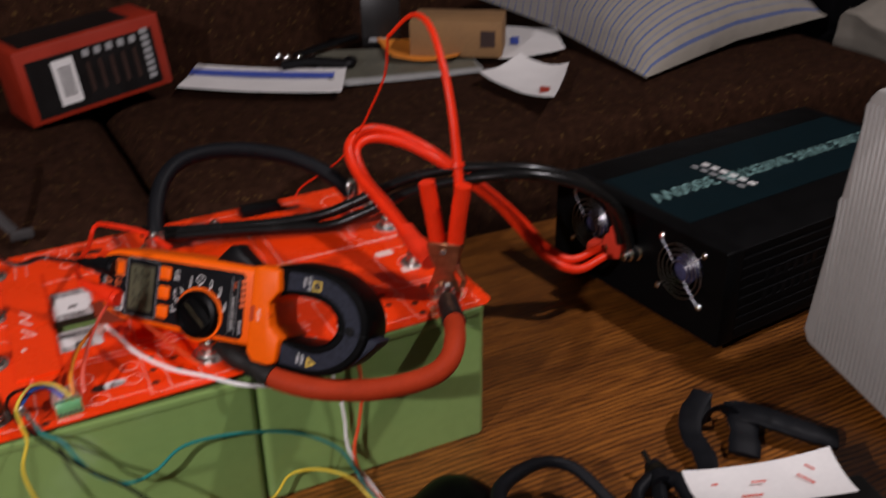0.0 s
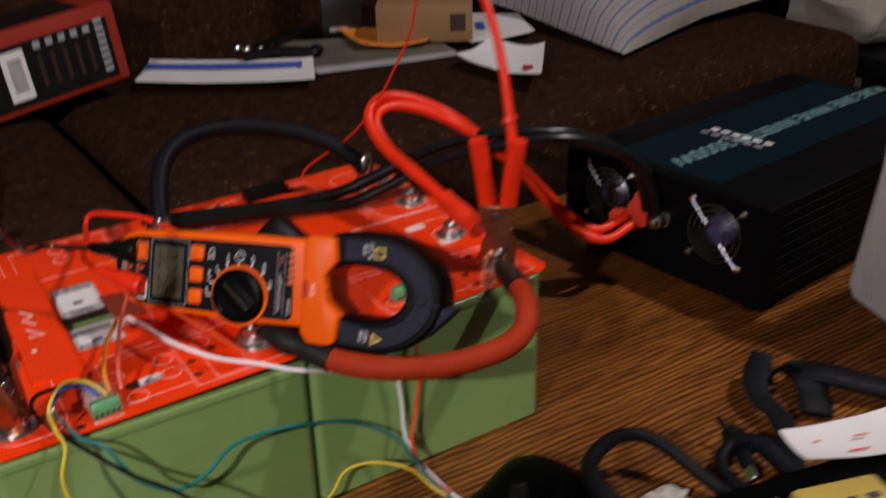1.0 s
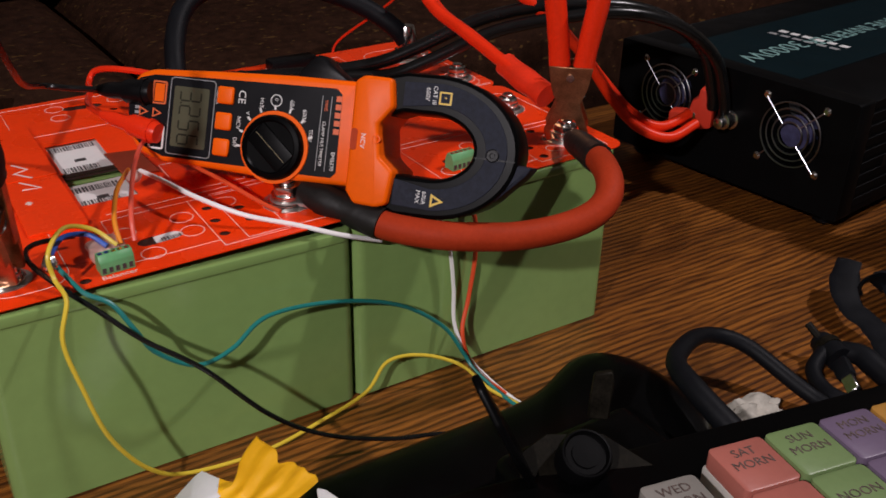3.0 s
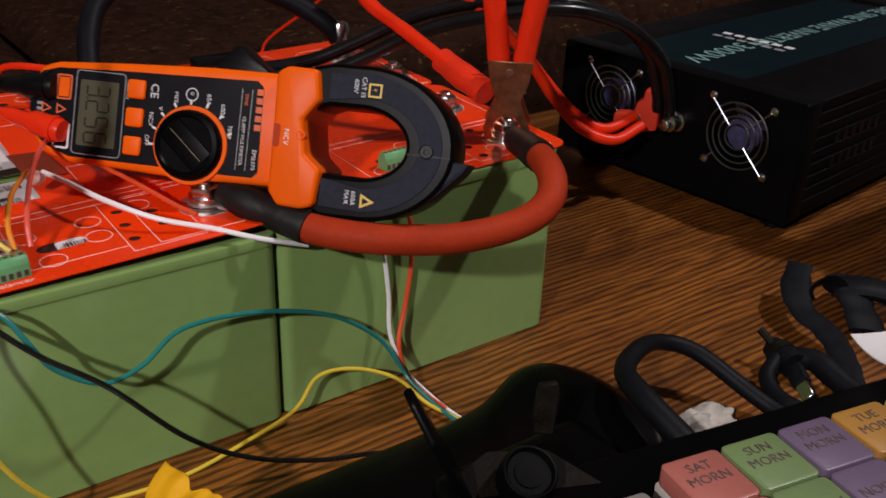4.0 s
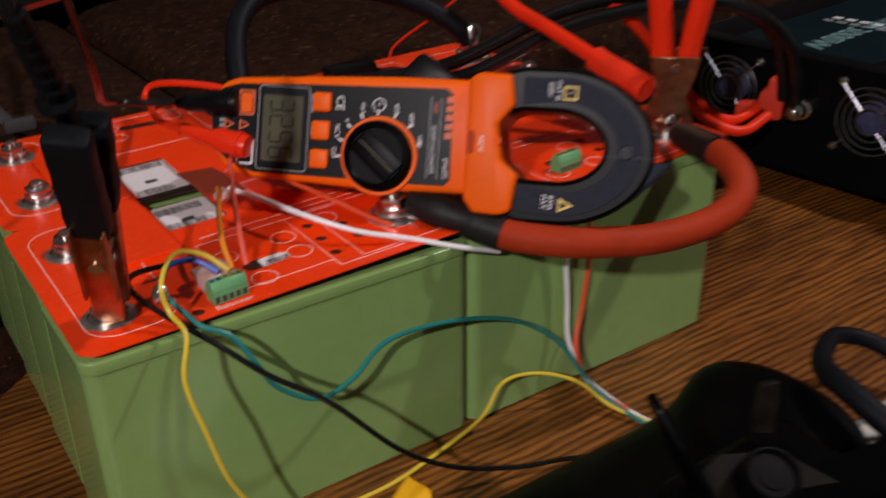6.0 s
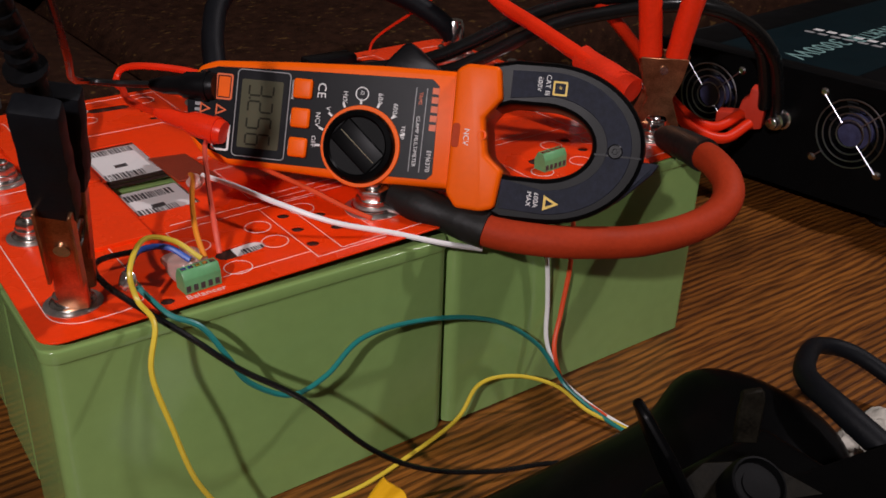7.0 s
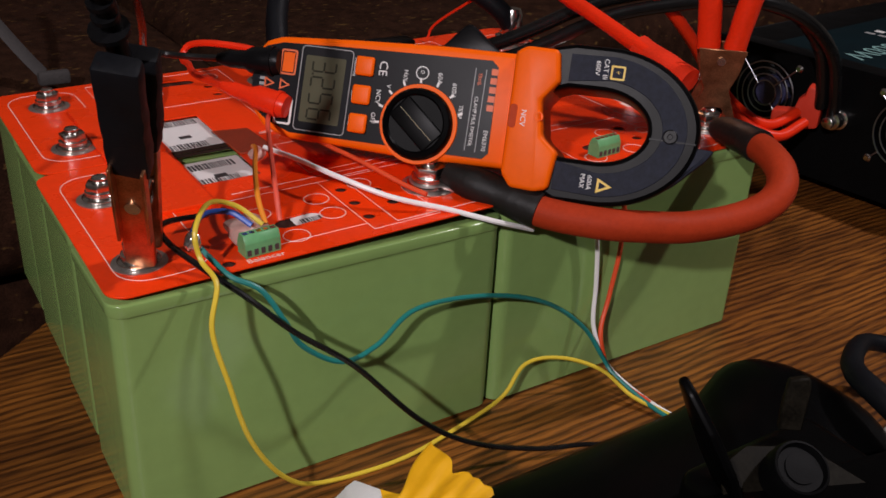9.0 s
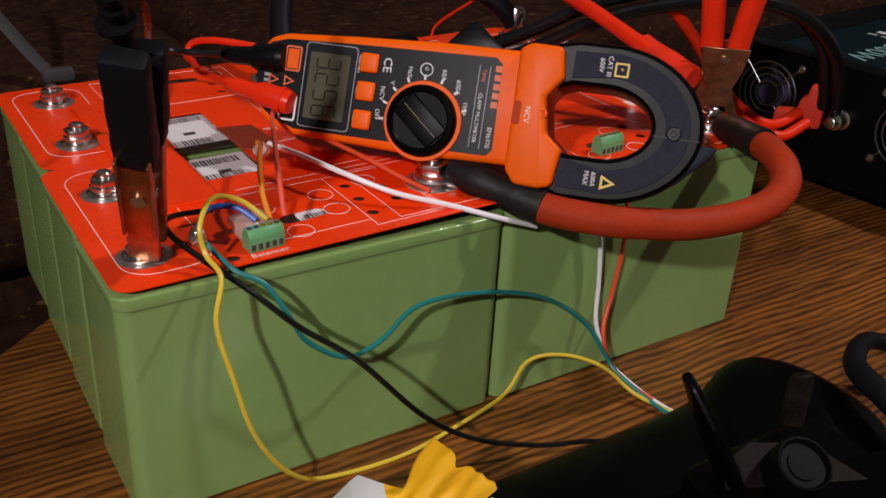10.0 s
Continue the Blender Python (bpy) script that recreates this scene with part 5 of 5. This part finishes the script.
# power cords
cable("extension_cable", "thick black power cord bent in a loop on the table", [(0.116, -0.168, 0.028), (0.112, -0.155, 0.036), (0.111, -0.127, 0.045), (0.119, -0.107, 0.045), (0.143, -0.092, 0.040), (0.170, -0.083, 0.031), (0.187, -0.094, 0.025), (0.198, -0.124, 0.012), (0.202, -0.141, 0.008), (0.206, -0.180, 0.007)], 0.0048, BLKRUBBER, "black cords", sides=12, taper=lambda t: 1.35 - 0.45 * min(1, t * 1.8))


def power_plug():
    p = thing("power_plug", "black cord connector with a shiny metal tip", "plug", (0.24, -0.11, 0.0))
    part("body", tube([(0.2455, -0.1000, 0.0115), (0.2425, -0.1090, 0.0115), (0.2390, -0.1185, 0.0115)], 0.0075, 12, smooth=False, taper=lambda t: 0.86 if t < 0.2 else 1.0), BLKRUBBER, p)
    part("collar", tube([(0.2437, -0.1055, 0.0115), (0.2420, -0.1100, 0.0115)], 0.0082, 14, smooth=False), SMOKE, p, "scuffed grey collar")
    part("strain_relief", tube([(0.2413, -0.0925, 0.0205), (0.2418, -0.0985, 0.0170), (0.2430, -0.1040, 0.0130)], 0.0022, 8), SMOKE, p)
    part("cord", tube([(0.2455, -0.1130, 0.012), (0.2493, -0.1231, 0.014), (0.2483, -0.1358, 0.012), (0.2474, -0.148, 0.010), (0.246, -0.170, 0.008)], 0.0062, 12, wobble=0.1), BLKRUBBER, p)
    part("hooked_cord", tube([(0.2380, -0.1085, 0.012), (0.2230, -0.1140, 0.0085), (0.2165, -0.1245, 0.006), (0.2150, -0.1370, 0.006), (0.222, -0.152, 0.006)], 0.0045, 10), BLKRUBBER, p)
    m = frame_of((0.2250, -0.1350, 0.0120), (-0.52, -0.84, -0.15), (0.5, -0.3, 0.8))
    part("metal_tip", box((-0.004, -0.0035, -0.0016), (0.0075, 0.0035, 0.0016), 0.0004, 1), STEEL, p, "shiny metal connector tip", m)
    part("tip_grip", box((-0.016, -0.0048, -0.0030), (-0.0035, 0.0048, 0.0030), 0.0012, 2), BLKRUBBER, p, tf=m)


power_plug()
st = thing("strap_bundle", "black flat webbing strap folded loosely on the table", "strap", (0.31, -0.09, 0.0))
for pts, r, flat in ((((0.322, -0.0592, 0.024), (0.3010, -0.0715, 0.019), (0.2892, -0.0875, 0.014), (0.2852, -0.1058, 0.012), (0.2746, -0.1232, 0.010), (0.2535, -0.1445, 0.007), (0.242, -0.158, 0.004)), 0.0078, 0.15),
                     (((0.322, -0.0592, 0.024), (0.318, -0.064, 0.016), (0.312, -0.0738, 0.008), (0.316, -0.0753, 0.018), (0.3251, -0.0782, 0.020), (0.333, -0.083, 0.013)), 0.0066, 0.18),
                     (((0.3425, -0.0740, 0.016), (0.3342, -0.0905, 0.013), (0.3225, -0.1067, 0.008), (0.316, -0.114, 0.005)), 0.0110, 0.24),
                     (((0.338, -0.0770, 0.012), (0.3478, -0.0909, 0.014), (0.3569, -0.1034, 0.013), (0.3680, -0.1180, 0.011), (0.385, -0.132, 0.007)), 0.0130, 0.48)):
    part("fold", tube(pts, r, 12, flat=flat, wobble=0.2), BLKRUBBER, st)


def tissue():
    b = bmesh.new()
    bmesh.ops.create_icosphere(b, subdivisions=4, radius=1)
    for v in b.verts:
        k = 1 + 0.35 * noise.noise(v.co * 2.2) + 0.15 * noise.noise(v.co * 6)
        v.co = Vector((0.158 + v.co.x * 0.023 * k, -0.124 + v.co.y * 0.011 * k, max(0.0, 0.006 + v.co.z * 0.010 * k)))
    tagged(part("tissue", b, TISSUE), "crumpled off-white paper tissue on the table", "tissue")


tissue()


def sheet(name, label, category, corners, z, thick, material, curl=0.0, n=10, holder=None):
    """A slightly curled sheet of paper between four corners."""
    a, b_, c_, d = [Vector((x, y, 0)) for x, y in corners]
    bm = bmesh.new()
    lay = []
    for s in (0, 1):
        g = []
        for i in range(n + 1):
            for j in range(n + 1):
                u, v = i / n, j / n
                p = (a * (1 - u) + b_ * u) * (1 - v) + (d * (1 - u) + c_ * u) * v
                h = curl * ((2 * u - 1) ** 2 + 0.6 * (2 * v - 1) ** 2) + 0.15 * curl * noise.noise(p * 30)
                g.append(bm.verts.new((p.x, p.y, z + h + s * thick)))
        lay.append(g)
    N = n + 1
    for s in (0, 1):
        for i in range(n):
            for j in range(n):
                q = [lay[s][i * N + j], lay[s][(i + 1) * N + j], lay[s][(i + 1) * N + j + 1], lay[s][i * N + j + 1]]
                bm.faces.new(q if s else q[::-1])
    edge = [i * N for i in range(N)] + [n * N + j for j in range(1, N)] + [i * N + n for i in range(n - 1, -1, -1)] + [j for j in range(n - 1, 0, -1)]
    for p, q in zip(edge, edge[1:] + edge[:1]):
        bm.faces.new((lay[0][p], lay[0][q], lay[1][q], lay[1][p]))
    bmesh.ops.recalc_face_normals(bm, faces=bm.faces)
    ob = part(name, bm, material, holder)
    if holder is None:
        tagged(ob, label, category)
    return ob


letter = thing("paper_slip", "white printed paper slip with red marks on the black box", "paper", (0.26, -0.18, 0.05))
sheet("sheet", "", "", ((0.214, -0.178), (0.306, -0.215), (0.322, -0.176), (0.223, -0.152)), 0.0475, 0.0006, WHITE, 0.004, holder=letter)
for k, (x, y, w) in enumerate(((0.300, -0.182, 0.010), (0.290, -0.189, 0.018), (0.262, -0.178, 0.014), (0.236, -0.168, 0.006), (0.250, -0.186, 0.020))):
    part("printed_bar", box((-w / 3, -0.0007, 0), (w / 3, 0.0007, 0.0002)), REDINK, letter, tf=pose(x, y, 0.0505, 0, 0, -72 if k < 2 else -20), smooth=False)


def wrapper():
    """A twisted snack wrapper with a flared crimped end."""
    w = thing("snack_wrapper", "yellow and white snack wrapper with dark green swirls", "wrapper", (-0.10, -0.08, 0.0))
    tip_a, tip_b = Vector((-0.0843, -0.0762, 0.0625)), Vector((-0.0640, -0.0890, 0.0410))  # ends of the flared edge
    y = (tip_a - tip_b).normalized()
    x = Vector((0.84, -0.27, 0.44))
    x = (x - y * x.dot(y)).normalized()
    n = x.cross(y).normalized()
    if n.z < 0:
        n = -n
    o = (tip_a + tip_b) / 2 - x * 0.080

    def surf(u, v, lift=0.0):
        flare = max(0, (u - 0.058) / 0.022)
        body = min(1, max(0, (0.056 - u) / 0.016))
        wd = 0.0150 * (1 - 0.30 * math.exp(-((u - 0.058) / 0.008) ** 2)) * (1.0 + 0.08 * flare) + (0.003 if v > 0 else 0.012) * body
        puff = 0.010 * math.sqrt(max(0, 1 - v * v)) * body + 0.0015
        pleat = 0.00004 * math.sin(v * 46 + 3 * noise.noise(Vector((v * 3, 2, 0)))) * min(1, flare)
        ragged = 0.0016 * noise.noise(Vector((v * 4.2, 7, 0))) * min(1, flare) - 0.004 * math.exp(-((v - 0.1) / 0.16) ** 2) * flare
        return o + x * (u + ragged) + y * (v * wd) + n * (puff + lift + pleat + 0.0012 * noise.noise(Vector((u * 90, v * 3, 0))))

    def patch(cells, material, lift, name, label=""):
        b = bmesh.new()
        vs = {}

        def V(i, j, s):
            if (i, j, s) not in vs:
                p = surf(i * 0.0010, -1 + j / 24, lift)
                full = min(1, max(0, (58 - i) / 14)) if lift < 0.0005 else 0  # the bag itself is full
                under = p - n * (0.0012 + 0.022 * full)
                p.z, under.z = max(0.004 + lift, p.z), max(0.001, under.z)
                vs[i, j, s] = b.verts.new(p if s else under)
            return vs[i, j, s]
        for i, j in cells:
            b.faces.new((V(i, j, 1), V(i + 1, j, 1), V(i + 1, j + 1, 1), V(i, j + 1, 1)))
            b.faces.new((V(i, j, 0), V(i, j + 1, 0), V(i + 1, j + 1, 0), V(i + 1, j, 0)))
        cs = set(cells)
        for i, j in cells:
            for (di, dj, p, q) in ((-1, 0, (i, j), (i, j + 1)), (1, 0, (i + 1, j), (i + 1, j + 1)), (0, -1, (i, j), (i + 1, j)), (0, 1, (i, j + 1), (i + 1, j + 1))):
                if (i + di, j + dj) not in cs:
                    b.faces.new((V(*p, 0), V(*q, 0), V(*q, 1), V(*p, 1)))
        bmesh.ops.recalc_face_normals(b, faces=b.faces)
        part(name, b, material, w, label)
    cells = [(i, j) for i in range(80) for j in range(48)]
    white = lambda i, j: i < 48 + 4 * math.sin(j * 0.30)
    swirl = lambda i, j: white(i, j) and 5 < j < 44 and abs((i - 37) * 0.9 + 7 * math.sin((j - 22) * 0.20)) < 3.4
    dot = lambda i, j: (i - 44) ** 2 + ((j - 35) * 0.8) ** 2 < 10
    patch([c for c in cells if not white(*c)], FILMY, 0, "yellow_end", "bright yellow crimped film")
    patch([c for c in cells if white(*c)], FILMW, 0.0003, "white_panel", "white printed film")
    patch([c for c in cells if swirl(*c)], FILMG, 0.0008, "green_swirl", "dark green printed swirl")
    patch([c for c in cells if dot(*c)], FILMG, 0.0009, "green_dot")


wrapper()
tagged(part("paper_corner", prism([(-0.063, -0.084), (-0.060, -0.087), (-0.055, -0.104), (-0.040, -0.128), (-0.075, -0.135), (-0.069, -0.100)], 0.030, 0.032, 0.0005, 1), FILMW), "white wrapper corner by the tape dispenser", "wrapper")


# ---------------------------------------------------------------- heater and cup
def grille_box():
    g = thing("space_heater", "pale grey ribbed grille front on a black portable heater", "heater", (0.5, -0.15, 0.0))
    o = [(0.050, 0.000 + 0.03), (0.044, 0.040), (0.064, 0.238), (0.070, 0.246), (0.086, 0.248), (0.092, 0.240), (0.097, 0.206), (0.108, 0.196), (0.140, 0.190), (0.30, 0.186), (0.305, 0.006), (0.150, 0.004)]
    m = Matrix(((0, 0, -1, 0.44), (-1, 0, 0, 0), (0, 1, 0, 0), (0, 0, 0, 1)))  # outline x -> -y, y -> z, depth -> -x
    part("front_frame", prism(o, -0.006, 0.006, 0.003, 3), GREYPL, g, tf=m)
    for k in range(60):
        y = 0.056 + k * 0.0040
        top = 0.235 if y < 0.090 else (0.198 if y < 0.108 else 0.184)
        low = 0.036 - max(0, y - 0.05) * 0.28
        if y < 0.062:
            top = 0.16
        part("rib", box((y, max(0.010, low), 0.0045), (y + 0.0024, top, 0.0072), 0.0009, 1), GREYPL, g, tf=m)
    part("body", box((0.452, -0.30, 0.002), (0.60, -0.060, 0.175), 0.012, 3), DARKGREEN, g)
    part("top_rim", box((0.450, -0.30, 0.170), (0.62, -0.075, 0.21), 0.010, 3), DARKGREEN, g)


grille_box()


def cup():
    c = thing("paper_cup", "white paper cup with red band and plastic lid", "cup", (0.405, -0.185, 0.0))
    m = Matrix.Translation((0.415, -0.192, 0.0))
    part("wall", lathe([(0.026, 0.0), (0.027, 0.001), (0.035, 0.070), (0.036, 0.074)], 36), WHITE, c, tf=m)
    part("band", lathe([(0.0316, 0.036), (0.0324, 0.044)], 36), REDINK, c, tf=m)
    part("lid", lathe([(0.0372, 0.071), (0.0378, 0.074), (0.0376, 0.078), (0.0345, 0.079), (0.033, 0.086), (0.030, 0.088), (0.028, 0.084), (0.001, 0.083)], 36), FILMW, c, tf=m)
    part("lid_print", plate([arc(0, 0, 0.012, 0, 360, 20)[:-1]], 0.0835, 0.0838), BLUEINK, c, tf=m, smooth=False)


cup()


# ---------------------------------------------------------------- things on the sofa
def seat_z(x, y):
    return 0.092


def red_carton():
    c = thing("product_carton", "red and black printed product carton on the sofa", "box", (0.0, 0.68, seat_z(0, 0)))
    m = frame_of((-0.080, 0.622, seat_z(0, 0) - 0.002), (0.965, 0.26, 0.0), (-0.26, 0.965, 0)) @ pose(0, 0, 0, 0, -6)
    W, D, H = 0.176, 0.075, 0.087
    part("carton", box((0, 0, 0), (W, D, H), 0.0015, 2), REDCARD, c, tf=m)
    part("front_print", box((0.010, -0.0006, 0.006), (W - 0.012, 0.0002, H - 0.014)), BLACKCARD, c, tf=m, smooth=False)
    part("top_print", box((0.012, 0.012, H - 0.0002), (W - 0.03, D, H + 0.0006)), BLACKCARD, c, tf=m, smooth=False)
    part("barcode_label", box((0.038, -0.0012, 0.014), (0.064, -0.0005, H - 0.020)), WHITE, c, "white barcode label", m, False)
    for k in range(9):
        part("bar", box((0.044, -0.0016, 0.024 + k * 0.004), (0.059, -0.0011, 0.0258 + k * 0.004)), INK, c, tf=m, smooth=False)
    for k in range(5):
        part("icon", box((0.076 + k * 0.0145, -0.0010, 0.062), (0.084 + k * 0.0145, -0.0005, 0.070), 0.0), GREYPRINT, c, tf=m, smooth=False)
        part("printed_bar", box((0.077 + k * 0.0145, -0.0010, 0.020), (0.082 + k * 0.0145, -0.0005, 0.055)), PCBEDGE, c, tf=m, smooth=False)
    for k in range(8):
        part("printed_mark", box((0.1485, -0.0010, 0.014 + k * 0.0078), (0.1585, -0.0005, 0.0195 + k * 0.0078)), GREYPRINT, c, tf=m, smooth=False)


red_carton()
env = thing("envelope", "white envelope with a blue printed band on the sofa", "envelope", (0.2, 0.65, seat_z(0, 0)))
sheet("paper", "", "", ((0.093, 0.669), (0.266, 0.550), (0.308, 0.644), (0.138, 0.759)), 0.0960, 0.0012, WHITE, 0.003, holder=env)
sheet("blue_band", "", "", ((0.118, 0.718), (0.278, 0.612), (0.288, 0.634), (0.128, 0.742)), 0.0990, 0.0003, BLUEINK, 0.0012, holder=env)
mg = thing("magazine", "grey-green magazine with pale edges on the sofa", "magazine", (0.35, 0.65, seat_z(0, 0)))
sheet("paper_block", "", "", ((0.262, 0.600), (0.470, 0.566), (0.500, 0.690), (0.300, 0.760)), 0.0920, 0.005, PALEGREY, 0.001, holder=mg)
sheet("cover", "", "", ((0.272, 0.612), (0.468, 0.574), (0.496, 0.688), (0.302, 0.755)), 0.0972, 0.001, GREYMAG, 0.001, holder=mg)
hp = thing("earphones", "black earphones with shiny clips lying on the magazine", "earphones", (0.27, 0.70, 0.1))
part("band", tube([(0.235, 0.690, 0.103), (0.27, 0.675, 0.108), (0.31, 0.650, 0.106), (0.322, 0.662, 0.106)], 0.009, 10, flat=0.7), BLACK, hp)
part("arm", tube([(0.262, 0.712, 0.108), (0.31, 0.735, 0.11), (0.37, 0.765, 0.11)], 0.007, 8, flat=0.6), BLACK, hp)
for x, y in ((0.248, 0.716), (0.262, 0.706), (0.240, 0.728)):
    part("clip", lathe([(0.005, 0), (0.006, 0.004), (0.004, 0.008), (0.001, 0.009)], 12), STEEL, hp, tf=pose(x, y, 0.104, 60, 0, 20))
sheet("orange_paper", "bright orange folded paper under the carton", "paper", ((0.373, 0.640), (0.448, 0.600), (0.490, 0.650), (0.400, 0.775)), 0.1000, 0.0015, ORANGEPAPER, 0.006)
cb = thing("cardboard_box", "small brown cardboard box on the sofa", "box", (0.47, 0.67, 0.1))
m = frame_of((0.405, 0.655, 0.102), (0.83, -0.55, 0), (0.55, 0.83, 0))
part("carton", box((0, 0, 0), (0.125, 0.075, 0.048), 0.0015, 2), CARD, cb, tf=m)
part("tape", box((0.0, 0.030, 0.0478), (0.125, 0.046, 0.0484)), CARD, cb, tf=m, smooth=False)
part("printed_mark", box((0.096, -0.0006, 0.014), (0.116, 0.0001, 0.036)), PCBEDGE, cb, tf=m, smooth=False)
kb = thing("black_carton", "small black carton behind the cardboard box", "box", (0.41, 0.76, 0.1))
part("carton", box((0, 0, 0), (0.055, 0.04, 0.07), 0.0015, 2), BLACKCARD, kb, tf=frame_of((0.375, 0.755, 0.095), (0.9, -0.4, 0), (0.4, 0.9, 0)))
part("printed_bar", box((0.01, -0.0008, 0.008), (0.035, 0.0, 0.014)), GREYPRINT, kb, tf=frame_of((0.375, 0.755, 0.095), (0.9, -0.4, 0), (0.4, 0.9, 0)), smooth=False)
p1 = thing("paper_sheet", "white printed sheet lying on the sofa", "paper", (0.55, 0.65, 0.1), "loose papers on the sofa")
sheet("paper", "", "", ((0.505, 0.585), (0.610, 0.585), (0.660, 0.690), (0.560, 0.810)), 0.0975, 0.0008, WHITE, 0.003, holder=p1)
part("blue_mark", box((-0.02, -0.006, 0), (0.02, 0.006, 0.0004)), BLUEINK, p1, tf=pose(0.575, 0.665, 0.1005, 0, 0, 60), smooth=False)
p2 = thing("paper_sheet", "white leaflet with dark red print, one corner curled", "paper", (0.51, 0.48, 0.1), "loose papers on the sofa")
sheet("paper", "", "", ((0.440, 0.520), (0.465, 0.385), (0.560, 0.500), (0.530, 0.572)), 0.0965, 0.0008, WHITE, 0.008, holder=p2)
part("red_mark", box((-0.014, -0.006, 0), (0.014, 0.006, 0.0004)), REDCARD, p2, tf=pose(0.478, 0.425, 0.1035, 4, -8, 60), smooth=False)


def pillow():
    """A plump ticking pillow; stripes are rows of the weave along its length."""
    A, B, C, D = Vector((0.640, 0.440, 0.094)), Vector((1.060, 0.545, 0.105)), Vector((1.02, 0.96, 0.15)), Vector((0.600, 0.900, 0.13))
    nu, nv = 26, 160
    bm = bmesh.new()
    lay = []
    for s in (1, -1):
        g = []
        for i in range(nu + 1):
            for j in range(nv + 1):
                u, v = i / nu, j / nv
                p = (A * (1 - u) + B * u) * (1 - v) + (D * (1 - u) + C * u) * v
                e = (1 - abs(2 * u - 1) ** 2.6) * (1 - abs(2 * v - 1) ** 2.6)
                h = max(0, e) ** 0.55
                pull = Vector((0, 0, 0))
                pull += (Vector((0.83, 0.70, 0)) - Vector((p.x, p.y, 0))) * 0.10 * (1 - h) * (1 - abs(2 * u - 1) * abs(2 * v - 1))
                z = 0.100 * h if s > 0 else -0.005 * h
                p = p + pull + Vector((0, 0, z + 0.008 * h * noise.noise(Vector((u * 4, v * 4, s)))))
                p.z = max(p.z, 0.093)
                g.append(bm.verts.new(p))
        lay.append(g)
    N = nv + 1
    for k, s in enumerate((1, -1)):
        for i in range(nu):
            for j in range(nv):
                q = [lay[k][i * N + j], lay[k][(i + 1) * N + j], lay[k][(i + 1) * N + j + 1], lay[k][i * N + j + 1]]
                f = bm.faces.new(q if s > 0 else q[::-1])
                f.material_index = (0, 0, 1, 0, 0, 2)[j % 6]
    bmesh.ops.remove_doubles(bm, verts=bm.verts, dist=0.0008)
    ob = thing("striped_pillow", "plump cream pillow with blue ticking stripes on the sofa", "pillow", (0.8, 0.7, 0.1))
    p = part("cover", bm, TICK_CREAM, ob)
    p.data.materials.append(TICK_BLUE)
    p.data.materials.append(TICK_GREY)


pillow()
# far end of the room: pale cloth and dark furniture past the sofa
wb = thing("white_cloth", "crumpled pale cloth on a black stand past the sofa", "cloth", (1.25, 0.5, 0.0))
b = box((1.12, 0.42, 0.02), (1.42, 0.60, 0.11), 0.03, 3)
bmesh.ops.subdivide_edges(b, edges=b.edges[:], cuts=3, use_grid_fill=True)
for v in b.verts:
    v.co += Vector((noise.noise(v.co * 14), noise.noise(v.co * 14 + Vector((3, 0, 0))), noise.noise(v.co * 14 + Vector((0, 5, 0))))) * 0.02
part("fold", b, TICK_CREAM, wb)
sd = thing("side_table", "dark low side table beyond the sofa", "table", (1.3, 0.55, -0.43))
part("top", box((1.10, 0.36, -0.01), (1.50, 0.85, 0.025), 0.004), BLACK, sd)
for x, y in ((1.13, 0.40), (1.47, 0.40), (1.13, 0.81), (1.47, 0.81)):
    part("leg", box((x - 0.02, y - 0.02, -0.43), (x + 0.02, y + 0.02, -0.01)), BLACK, sd)
part("cabinet", box((1.15, 0.62, 0.025), (1.5, 0.84, 0.34), 0.006), BLACK, sd)
# grey strap with an end tab and a thin lead at the sofa's edge
sp = thing("webbing_strap", "grey webbing strap hanging over the sofa edge", "strap", (-0.13, 0.36, 0.09))
part("webbing", tube([(-0.165, 0.42, 0.150), (-0.150, 0.375, 0.128), (-0.132, 0.352, 0.100), (-0.122, 0.345, 0.086)], 0.0055, 8, flat=0.2), GREYRIBBON, sp)
part("end_tab", box((-0.126, 0.338, 0.079), (-0.106, 0.345, 0.088), 0.002), GREYRIBBON, sp)


# small pack and crumpled paper beside the pill organiser
yp = thing("yellow_packet", "small yellow packet with dark marks on the black box", "packet", (0.195, -0.21, 0.05))
m = frame_of((0.176, -0.196, 0.0467), (0.95, -0.3, 0), (0.3, 0.95, 0))
part("pack", box((0, -0.04, 0), (0.05, 0, 0.017), 0.003, 2), mat("pale_yellow_card", (0.55, 0.40, 0.07), 0.5, vary=0.1), yp, tf=m)
for k in range(3):
    part("printed_bar", box((0.008 + k * 0.013, -0.018, 0.0169), (0.016 + k * 0.013, -0.014, 0.0172)), INK, yp, tf=m, smooth=False)
